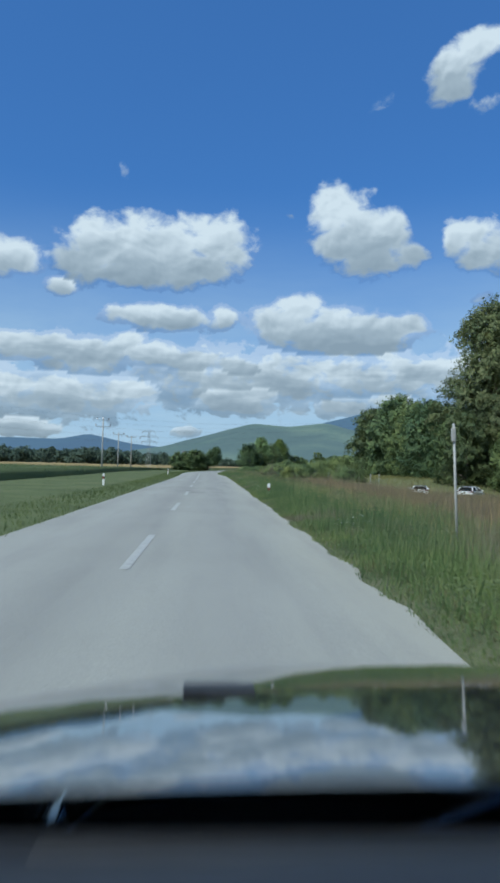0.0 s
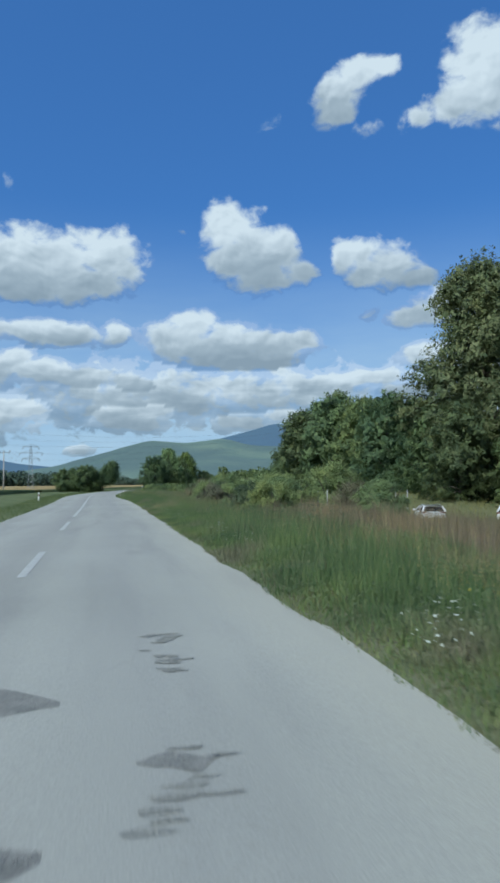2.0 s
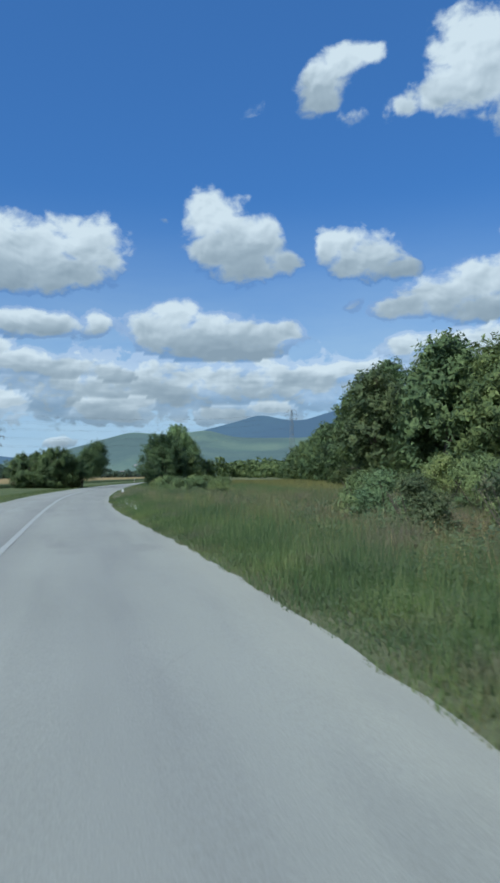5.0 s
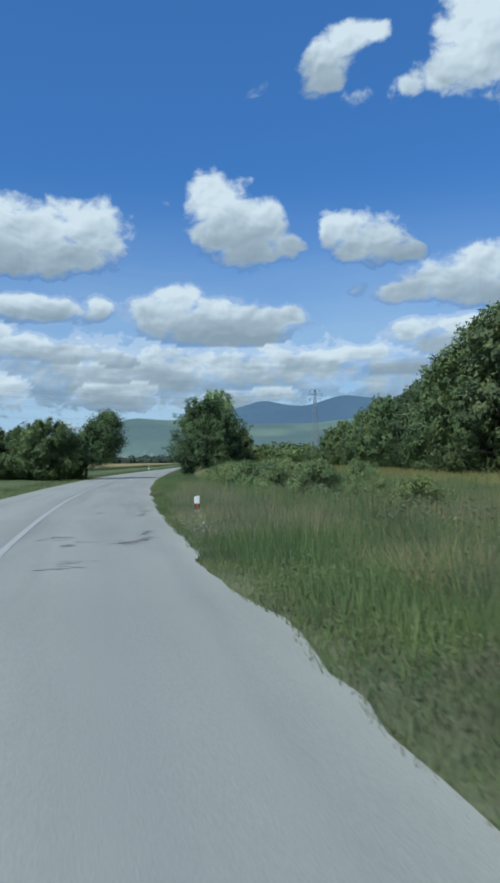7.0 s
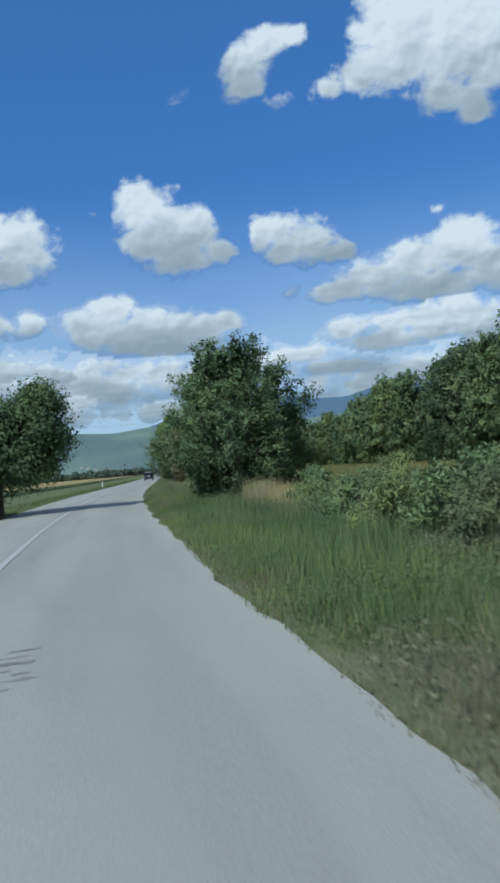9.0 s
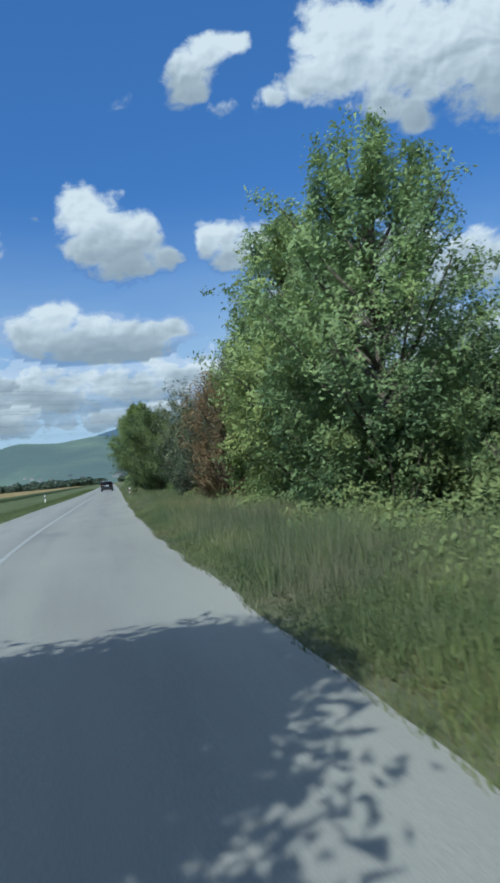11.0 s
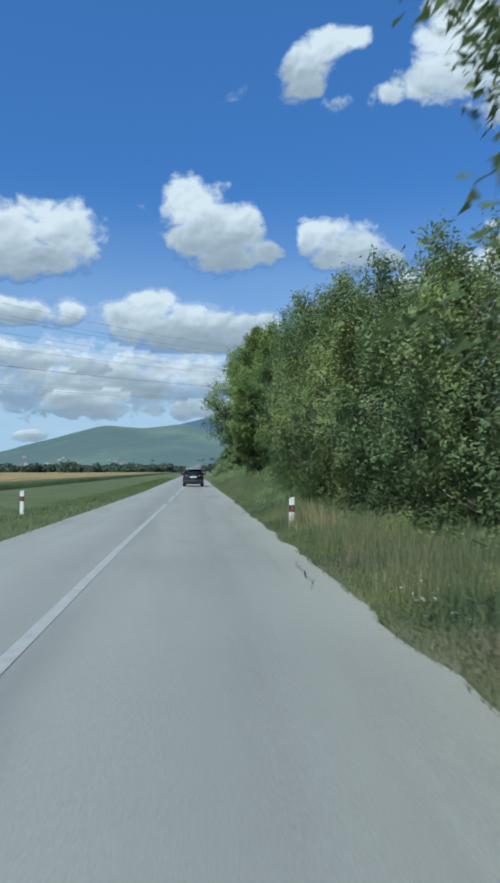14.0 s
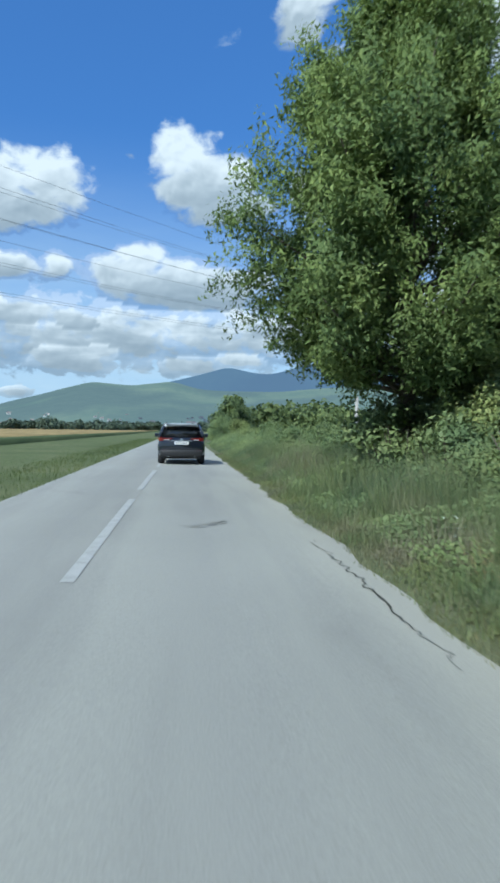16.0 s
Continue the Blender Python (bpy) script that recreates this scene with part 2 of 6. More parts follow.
def row_field_material(name, lo, hi, rows_scale, angle):
    """A crop seen from afar: long rows with patchy growth."""
    m, n, l, b = material(name)
    tc = n.new("ShaderNodeTexCoord")
    mp = n.new("ShaderNodeMapping")
    mp.inputs["Rotation"].default_value = (0, 0, angle)
    mp.inputs["Scale"].default_value = (rows_scale, 0.03, 1)
    l.new(tc.outputs["Object"], mp.inputs["Vector"])
    t = n.new("ShaderNodeTexNoise")
    t.inputs["Scale"].default_value = 1.0
    t.inputs["Detail"].default_value = 4
    l.new(mp.outputs["Vector"], t.inputs["Vector"])
    t2 = noise_node(n, l, 0.06, 5)
    r = ramp_node(n, l, t.outputs["Fac"], [(0.3, lo), (0.7, hi)])
    r2 = ramp_node(n, l, t2.outputs["Fac"], [(0.35, (0.8, 0.85, 0.8)), (0.65, (1.15, 1.1, 1.0))])
    l.new(mix_node(n, l, r.outputs["Color"], r2.outputs["Color"], 1.0, "MULTIPLY"), b.inputs["Base Color"])
    b.inputs["Roughness"].default_value = 0.95
    b.inputs["Specular IOR Level"].default_value = 0.1
    return m


def bark_material(name, lo, hi):
    m, n, l, b = material(name)
    t = noise_node(n, l, 7, 6, distort=1.2)
    r = ramp_node(n, l, t.outputs["Fac"], [(0.3, lo), (0.7, hi)])
    l.new(r.outputs["Color"], b.inputs["Base Color"])
    b.inputs["Roughness"].default_value = 0.9
    bump_node(n, l, t.outputs["Fac"], 0.8, 0.03, b)
    return m


def paint_line_material():
    m, n, l, b = material("worn_road_paint")
    t = noise_node(n, l, 6, 6)
    f = noise_node(n, l, 60, 3)
    a = mix_node(n, l, t.outputs["Fac"], f.outputs["Fac"], 0.5)
    r = ramp_node(n, l, a, [(0.36, (0.29, 0.285, 0.265)), (0.5, (0.38, 0.38, 0.36)), (0.7, (0.44, 0.44, 0.42))])
    l.new(r.outputs["Color"], b.inputs["Base Color"])
    b.inputs["Roughness"].default_value = 0.7
    return m


ASPHALT = asphalt_material()
PAINT = paint_line_material()
SOIL = soil_material("rough_grassland", (0.115, 0.13, 0.058), (0.155, 0.165, 0.078), (0.205, 0.195, 0.1), 0.16)
VERGE_SOIL = soil_material("verge_soil", (0.088, 0.105, 0.052), (0.122, 0.136, 0.07), (0.175, 0.17, 0.11), 1.6)
MEADOW = soil_material("mown_meadow", (0.085, 0.105, 0.045), (0.115, 0.14, 0.06), (0.15, 0.16, 0.08), 0.22, 18)
GRAVEL = soil_material("pale_gravel", (0.2, 0.195, 0.165), (0.34, 0.33, 0.295), (0.42, 0.41, 0.37), 1.8, 25)
STUBBLE = row_field_material("ripe_stubble", (0.24, 0.18, 0.085), (0.36, 0.275, 0.14), 0.6, radians(10.4))
CROP = row_field_material("green_crop_rows", (0.06, 0.082, 0.035), (0.1, 0.125, 0.055), 0.9, 0.0)
BARK = bark_material("grey_bark", (0.07, 0.055, 0.04), (0.17, 0.14, 0.11))
LEAF_DARK = foliage("dark_green_leaves", (0.100, 0.141, 0.068), (0.148, 0.203, 0.095), (0.214, 0.272, 0.134), through=0.3)
LEAF_MID = foliage("mid_green_leaves", (0.174, 0.232, 0.108), (0.226, 0.290, 0.137), (0.286, 0.343, 0.172), through=0.3)
LEAF_LOCUST = foliage("locust_leaves", (0.130, 0.190, 0.072), (0.182, 0.254, 0.097), (0.262, 0.335, 0.14), through=0.3)
LEAF_GREY = foliage("silvery_green_leaves", (0.098, 0.128, 0.065), (0.146, 0.178, 0.095), (0.225, 0.247, 0.148), through=0.3)
LEAF_SILVER = foliage("pale_silvery_leaves", (0.103, 0.132, 0.081), (0.172, 0.201, 0.132), (0.391, 0.402, 0.322), through=0.25)
# leaves of far trees: distance haze put into the colour as a paler, bluer green
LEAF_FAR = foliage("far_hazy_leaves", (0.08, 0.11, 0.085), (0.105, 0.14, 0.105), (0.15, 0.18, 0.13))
LEAF_RUST = foliage("rust_brown_leaves", (0.172, 0.127, 0.081), (0.276, 0.190, 0.127), (0.345, 0.276, 0.184), through=0.3)
LEAF_YELLOW = foliage("yellowish_green_leaves", (0.148, 0.200, 0.092), (0.230, 0.293, 0.130), (0.340, 0.387, 0.195), through=0.3)
# brightened version of the mid green, with sunlight put into the leaf colour
LEAF_LIT = foliage("sunlit_green_leaves", (0.276, 0.354, 0.166), (0.338, 0.431, 0.200), (0.423, 0.510, 0.248), through=0.3)
LEAF_HEDGE = foliage("hedge_leaves", (0.154, 0.208, 0.096), (0.194, 0.258, 0.120), (0.251, 0.309, 0.149), through=0.3)
LEAF_FRESH = foliage("fresh_weed_leaves", (0.161, 0.202, 0.102), (0.190, 0.232, 0.118), (0.223, 0.261, 0.137), through=0.5, patch=(0.23, 0.22, 0.14))
LEAF_WOOD = foliage("wood_leaves", (0.085, 0.115, 0.060), (0.127, 0.165, 0.085), (0.174, 0.209, 0.112), through=0.3)
BLADE_GREEN = foliage("green_grass_blades", (0.115, 0.18, 0.078), (0.16, 0.23, 0.102), (0.23, 0.275, 0.14), through=0.34, patch=(0.24, 0.22, 0.145))
BLADE_DRY = foliage("dry_grass_blades", (0.15, 0.14, 0.09), (0.195, 0.178, 0.118), (0.27, 0.235, 0.165), patch=(0.24, 0.19, 0.15))
BLADE_FIELD = foliage("olive_field_grass", (0.17, 0.18, 0.085), (0.215, 0.22, 0.11), (0.27, 0.265, 0.14), through=0.35)
BLADE_TUFT = foliage("pale_brown_grass", (0.29, 0.26, 0.17), (0.37, 0.33, 0.22), (0.45, 0.41, 0.28), through=0.35)
LEAF_BRUSH = foliage("brown_seedy_twigs", (0.15, 0.145, 0.1), (0.2, 0.19, 0.135), (0.26, 0.245, 0.17), through=0.3)
BLADE_PALE = foliage("pale_verge_grass", (0.16, 0.205, 0.1), (0.21, 0.255, 0.13), (0.3, 0.315, 0.185), through=0.32, patch=(0.28, 0.265, 0.17))
BLADE_EDGE = foliage("brownish_edge_grass", (0.16, 0.165, 0.095), (0.2, 0.205, 0.12), (0.26, 0.25, 0.16), through=0.45)
BLADE_PLUME = foliage("pinkish_brown_plumes", (0.2, 0.16, 0.125), (0.27, 0.215, 0.17), (0.34, 0.28, 0.225), through=0.4)
BLADE_MEADOW = foliage("meadow_blades", (0.09, 0.127, 0.054), (0.126, 0.17, 0.076), (0.162, 0.192, 0.097))
BLADE_STRAW = foliage("bleached_straw", (0.280, 0.230, 0.120), (0.400, 0.340, 0.200), (0.500, 0.440, 0.290))
PETAL = foliage("white_petals", (0.6, 0.6, 0.55), (0.7, 0.7, 0.66), (0.78, 0.78, 0.74))
PETAL_YELLOW = foliage("yellow_petals", (0.6, 0.42, 0.03), (0.7, 0.5, 0.04), (0.75, 0.56, 0.06))
POST_WHITE = plain("white_plastic", (0.74, 0.74, 0.72), 0.45, spread=0.08)
POST_BLACK = plain("black_band", (0.03, 0.03, 0.03), 0.5)
REFLECTOR = plain("orange_reflector", (0.34, 0.09, 0.045), 0.25, spread=0.2, scale=60)
CONCRETE = plain("weathered_concrete", (0.36, 0.35, 0.33), 0.9, spread=0.2, scale=5)
STEEL = plain("galvanised_steel", (0.3, 0.31, 0.32), 0.5, 0.6, spread=0.2)
CERAMIC = plain("brown_ceramic", (0.12, 0.06, 0.035), 0.25)
WIRE = plain("aluminium_wire", (0.12, 0.12, 0.125), 0.5, 0.5)
CAR_GREY = plain("dark_blue_grey_car_paint", (0.014, 0.018, 0.028), 0.16, 0.2, 0.1, 30, coat=1.0)
# pale paint in place of the sky's reflection on the dark car's roof
CAR_SKY_SHEEN = plain("sky_sheen_car_paint", (0.5, 0.53, 0.56), 0.25, 0.0, 0.05, 30, coat=1.0)
CAR_WHITE = plain("white_car_paint", (0.78, 0.78, 0.77), 0.3, 0.0, 0.04, 20, coat=1.0)
CAR_BLACK = plain("black_plastic", (0.018, 0.018, 0.019), 0.55, spread=0.2, scale=40)
CAR_GLASS = plain("tinted_glass", (0.012, 0.014, 0.016), 0.05, spread=0.05)
CAR_GLASS.node_tree.nodes["Principled BSDF"].inputs["Specular IOR Level"].default_value = 0.7
CAR_CHROME = plain("satin_chrome", (0.6, 0.61, 0.62), 0.22, 1.0, 0.05)
TAIL_RED = plain("red_lamp_lens", (0.13, 0.008, 0.01), 0.12, spread=0.2, scale=50, coat=1.0)
TAIL_CLEAR = plain("clear_lamp_lens", (0.62, 0.6, 0.6), 0.12, spread=0.1, coat=1.0)
BONNET = plain("dark_metallic_bonnet_paint", (0.22, 0.245, 0.275), 0.06, 0.9, 0.06, 3, coat=0.6)
DASH = plain("dark_dashboard_grain", (0.017, 0.021, 0.029), 0.6, spread=0.2, scale=60)
TYRE = plain("tyre_rubber", (0.022, 0.022, 0.023), 0.85)
PLATE = plain("number_plate_white", (0.72, 0.73, 0.72), 0.4, spread=0.03)
# wall and roof colours of the far houses, greyed in place of haze
PLASTER = plain("pale_plaster", (0.46, 0.48, 0.47), 0.9, spread=0.1, scale=1.0)
ROOF = plain("clay_roof", (0.31, 0.27, 0.25), 0.85, spread=0.3, scale=2.0)
SHEET_ROOF = plain("pale_sheet_roof", (0.6, 0.6, 0.58), 0.5, spread=0.1, scale=0.5)

# ---------------------------------------------------------------- the ground
def ground_sheet():
    """One sheet to the horizon, finer near the road."""
    def steps(lo, hi, near_lo, near_hi, step):
        a = list(np.arange(near_lo, near_hi + 0.1, step))
        k, v = step, near_lo
        while v > lo:
            k *= 1.25
            v -= k
            a.insert(0, v)
        k, v = step, near_hi
        while v < hi:
            k *= 1.25
            v += k
            a.append(v)
        return np.array(a)
    xs, ys = steps(-3500, 4000, -30, 70, 2.5), steps(-900, 4700, -20, 330, 2.5)
    verts = []
    for y in ys:
        for x in xs:
            z = -0.14
            sx = axis(y)[0]
            d = abs(x - sx - MIDDLE)
            if d > 5:
                z += float(dip(x, y)) + (terrain(x, y) - float(dip(x, y))) * min(1, (d - 5) / 12)
            verts.append((x, y, z))
    nx, ny = len(xs), len(ys)
    i, j = np.meshgrid(np.arange(nx - 1), np.arange(ny - 1))
    a = (j * nx + i).ravel()
    idx = np.stack([a, a + 1, a + nx + 1, a + nx], 1).ravel()
    return new("ground", smooth(mesh_of("ground", np.array(verts), 4, idx, [SOIL])))


def ribbon(name, s0, s1, step, offs, heights, mat, ragged_cols=(), uv=False, ragged_by=1.0):
    """A strip along the road with the given cross-section."""
    ss = np.arange(s0, s1 + 0.01, step)
    verts, across = [], []
    for s in ss:
        for k, (o, h) in enumerate(zip(offs, heights)):
            o2 = o + float(sway_of(s, o)) + (ragged(s) * ragged_by if k in ragged_cols else 0)
            p = at(s, o2)
            z = h if h is not None else -0.14 + 0.02 + terrain(p.x, p.y)
            verts.append((p.x, p.y, z))
            across.append((o2, s))
    nx, ny = len(offs), len(ss)
    i, j = np.meshgrid(np.arange(nx - 1), np.arange(ny - 1))
    a = (j * nx + i).ravel()
    idx = np.stack([a, a + 1, a + nx + 1, a + nx], 1).ravel()
    me = mesh_of(name, np.array(verts), 4, idx, [mat])
    (flat if uv else smooth)(me)
    if uv:
        lay = me.uv_layers.new(name="across")
        lay.data.foreach_set("uv", np.array(across, np.float32)[idx].ravel())
    return new(name, me)


tagged(ground_sheet(), "rough flat grassland reaching to the hills", "ground", kind="structure")
road_offs = [LEFT_EDGE, LEFT_EDGE, -2.9, -2.0, MIDDLE, -0.3, 0.5, 0.85, RIGHT_EDGE, RIGHT_EDGE]
tagged(ribbon("road", -60, 900, 0.5, road_offs, [-0.12, 0, 0.015, 0.025, 0.03, 0.025, 0.015, 0.008, 0, -0.12], ASPHALT, (8, 9), True),
       "narrow two-lane country road of pale worn asphalt", "road", kind="structure")
tagged(ribbon("verge_right", -60, 420, 1.0, [1.7, 1.83, 2.6, 3.6, 5.2, 7.0], [-0.06, -0.006, 0.015, -0.05, -0.16, -0.45], VERGE_SOIL, (0, 1)),
       "earthen verge under roadside grass", "verge", kind="structure")
tagged(ribbon("verge_left", -60, 420, 1.0, [-3.4, -3.75, -4.3, -5.2, -7.0], [-0.05, -0.03, 0.0, -0.05, -0.45], MEADOW, (1,)),
       "earthen verge under short grass", "verge", kind="structure")
tagged(ribbon("meadow", -60, 900, 4.0, [-4.6, -6.0, -8, -10, -13.5], [-0.1, -0.02, 0.02, 0.0, 0.0], MEADOW),
       "mown green meadow strip beside the road", "meadow", kind="structure")
tagged(ribbon("crop_field", -60, 150, 4.0, [-13.3, -13.6, -20, -40, -90, -260], [-0.2, 0.5, 0.55, 0.55, 0.55, 0.5], CROP),
       "dark green crop field in rows", "crop field", kind="structure")
tagged(ribbon("stubble_field", 153, 1000, 6.0, [-17.8, -18.0, -26, -60, -140, -330], [-0.2, 0.22, 0.28, 0.3, 0.35, 0.4], STUBBLE),
       "ochre ripe grain field beyond the meadow", "grain field", kind="structure")
tagged(ribbon("crop_strip", 153, 1000, 6.0, [-13.3, -13.6, -15, -17.6, -17.9], [-0.2, 0.35, 0.4, 0.35, -0.2], CROP),
       "dark green crop strip along the grain field", "crop strip", kind="structure")


def marking(s0, s1, w=0.12):
    ss = np.append(np.arange(s0, s1, 0.5), s1)
    verts = [at(s, float(centre(s)) + k * w / 2, 0.034) for s in ss for k in (-1, 1)]
    q = 2 * np.arange(len(ss) - 1)
    idx = np.stack([q, q + 1, q + 3, q + 2], 1).ravel()
    return tagged(new("centre_line", mesh_of("centre_line", np.array(verts), 4, idx, [PAINT])), "worn white centre line on the asphalt", "road marking", "centre lines", "structure")


# dashes at first, then a continuous line, then long dashes again
for a, b in ((-2.2, 1.7), (8.5, 12.6), (19.5, 23.3), (29.5, 33.3), (40.0, 43.7), (50.2, 54.6)):
    marking(a, b)
marking(58.4, 228.4)
marking(231.3, 237.3)
for k in range(1, 30):
    marking(230.6 + 9.0 * k, 237.5 + 9.0 * k)

def strip_on_road(name, s0, off0, s1, off1, w, mat, label, category, seed):
    """A thin crooked strip lying on the asphalt: a crack or a mend."""
    n = max(10, int(abs(s1 - s0) * 14))
    verts = []
    for k in range(n + 1):
        u = k / n
        s, off = s0 + (s1 - s0) * u, off0 + (off1 - off0) * u
        off += 0.12 * noise.noise((s * 1.6, seed, 0)) + 0.09 * noise.noise((s * 6.3, seed, 2)) + 0.04 * noise.noise((s * 19, seed, 5))
        half = w * (0.25 + 0.75 * abs(noise.noise((s * 3.7, seed, 9)))) * math.sin(math.pi * (0.06 + 0.88 * u))
        z = 0.005 + 0.02 * max(0.0, 1 - abs(off + 1.1) / 2.6)
        verts += [at(s, off - half, z + 0.006), at(s, off + half, z + 0.006)]
    q = 2 * np.arange(n)
    idx = np.stack([q, q + 1, q + 3, q + 2], 1).ravel()
    return tagged(new(name, mesh_of(name, np.array(verts), 4, idx, [mat])), label, category, kind="structure")


FAINT_MEND = soil_material("worn_bitumen_mend", (0.23, 0.228, 0.213), (0.262, 0.259, 0.241), (0.305, 0.3, 0.278), 4.5, 60)


def broken_patch(s0, off0, s1, off1, w, seed):
    """A worn mend: thin broken streaks lying across the lane."""
    rng = np.random.default_rng(seed)
    verts, idx = [], []
    for k in range(int(9 + 22 * w)):
        u = rng.random()
        s, off = s0 + (s1 - s0) * u + rng.normal() * 0.1, off0 + (off1 - off0) * u + rng.normal() * w * 0.7
        long, thick = rng.uniform(0.03, 0.1) + 0.15 * w, rng.uniform(0.012, 0.04)
        first = len(verts)
        for q in range(8):
            a = 2 * math.pi * q / 8
            r = 1 + 0.5 * rng.normal() * 0.6
            o = off + long * math.cos(a) * r
            verts.append(at(s + thick * math.sin(a) * r, o, 0.011 + 0.02 * max(0.0, 1 - abs(o + 1.1) / 2.6) + 0.0004 * k))
            idx.append(first + q)
    me = mesh_of("asphalt_mend", np.array(verts), 8, np.array(idx), [FAINT_MEND])
    return tagged(new("asphalt_mend", me), "dark mended patch in the pale asphalt", "road patch", kind="structure")


def lens_patch(s, off0, off1, thick, seed):
    """A smooth dark bitumen smear lying across the lane."""
    verts = []
    for k in range(17):
        u = k / 16
        o = off0 + (off1 - off0) * u
        half = thick * 0.5 * math.sin(math.pi * (0.04 + 0.92 * u)) * (0.8 + 0.5 * noise.noise((u * 4, seed, 0)))
        mid = s + 0.25 * noise.noise((u * 2.2, seed, 4))
        z = 0.012 + 0.02 * max(0.0, 1 - abs(o + 1.1) / 2.6)
        verts += [at(mid - half, o, z), at(mid + half, o, z)]
    q = 2 * np.arange(16)
    me = mesh_of("asphalt_mend", np.array(verts), 4, np.stack([q, q + 2, q + 3, q + 1], 1).ravel(), [MEND])
    return tagged(new("asphalt_mend", me), "dark bitumen smear across the pale asphalt", "road patch", kind="structure")


CRACK = soil_material("crack_shadow", (0.03, 0.03, 0.027), (0.05, 0.05, 0.045), (0.08, 0.075, 0.065), 2.0)
MEND = soil_material("dark_bitumen_mend", (0.17, 0.169, 0.162), (0.225, 0.221, 0.21), (0.29, 0.283, 0.263), 4.5, 60)
for k, (s0, o0, s1, o1, w) in enumerate(((237.4, 1.48, 242.0, 1.52, 0.026), (229.2, 1.36, 231.8, 1.5, 0.01), (184.5, 1.2, 187.0, 1.3, 0.008), (197.8, 1.1, 199.6, 1.2, 0.006), (221.4, 1.28, 225.2, 1.66, 0.02),
                                         (209.0, 1.3, 212.0, 1.35, 0.012))):
    strip_on_road("crack", s0, o0, s1, o1, w, CRACK, "dark crooked crack in the asphalt edge", "crack", 3.3 * k)
for k, (s0, o0, s1, o1, w) in enumerate(((32.6, 0.25, 33.2, 0.45, 0.15), (121.2, 0.55, 123.8, 0.6, 0.35), (119.3, 0.95, 120.4, 0.9, 0.2), (126.5, -0.2, 127.2, -0.1, 0.22),
                                         (112.3, -0.45, 113.0, -0.25, 0.14), (112.4, 0.35, 113.1, 0.65, 0.16), (113.0, 0.6, 113.5, 0.85, 0.09), (114.0, 0.7, 114.5, 0.9, 0.09), (118.3, 0.7, 119.0, 0.9, 0.1), (126.1, 0.5, 126.9, 0.75, 0.15), (35.6, 0.3, 36.0, 0.5, 0.08), (34.8, 0.35, 35.2, 0.45, 0.06), (133.0, -0.8, 134.2, -0.8, 0.25), (119.3, -0.3, 119.8, -0.2, 0.12), (110.0, -0.45, 110.8, -0.4, 0.25), (113.2, -0.75, 114.2, -0.75, 0.22), (100.4, -0.4, 101.4, -0.4, 0.25), (243.0, 0.1, 243.5, 0.5, 0.14))):
    broken_patch(s0, o0, s1, o1, w, 40 + k)

lens_patch(34.2, -1.75, -0.3, 0.95, 2.0)
lens_patch(32.4, -1.5, -0.25, 0.7, 6.0)
lens_patch(33.2, 0.1, 0.5, 0.25, 8.0)

# a pale gravel turn-in beside the road
def gravel_patch():
    bm = bmesh.new()
    rim = []
    for k in range(28):
        a = 2 * math.pi * k / 28
        r = 1 + 0.8 * noise.noise((math.cos(a) * 2.3, math.sin(a) * 2.3, 4))
        off = max(1.8, 2.7 + 1.05 * r * math.cos(a))
        p = at(69.8 + 1.45 * r * math.sin(a), off)
        rim.append(bm.verts.new((p.x, p.y, float(np.interp(off, (1.8, 2.6, 3.6, 5.2), (-0.012, 0.008, -0.055, -0.165))))))
    c = bm.verts.new((*at(69.8, 2.6).xy, 0.035))
    for k in range(28):
        bm.faces.new((rim[k], rim[(k + 1) % 28], c))
    return new("gravel_patch", bm_mesh("gravel_patch", bm, [GRAVEL], True))


tagged(gravel_patch(), "pale gravel turn-in beside the asphalt edge", "gravel", kind="structure")

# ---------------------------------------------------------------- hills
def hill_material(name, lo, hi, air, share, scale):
    """Far woods and pastures with the haze of the distance painted in: a bluish emission mixed over the surface colour.
    """
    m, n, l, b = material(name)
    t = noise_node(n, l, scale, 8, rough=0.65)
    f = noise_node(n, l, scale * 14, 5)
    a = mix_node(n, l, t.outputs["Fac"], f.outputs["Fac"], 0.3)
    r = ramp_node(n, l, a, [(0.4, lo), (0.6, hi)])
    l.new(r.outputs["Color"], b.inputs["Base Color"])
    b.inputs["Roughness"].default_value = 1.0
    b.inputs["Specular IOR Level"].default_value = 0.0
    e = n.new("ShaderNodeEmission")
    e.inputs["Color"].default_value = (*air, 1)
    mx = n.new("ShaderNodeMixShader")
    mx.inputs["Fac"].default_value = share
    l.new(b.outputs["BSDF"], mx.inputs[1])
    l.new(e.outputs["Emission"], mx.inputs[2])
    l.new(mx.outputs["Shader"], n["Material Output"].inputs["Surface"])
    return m


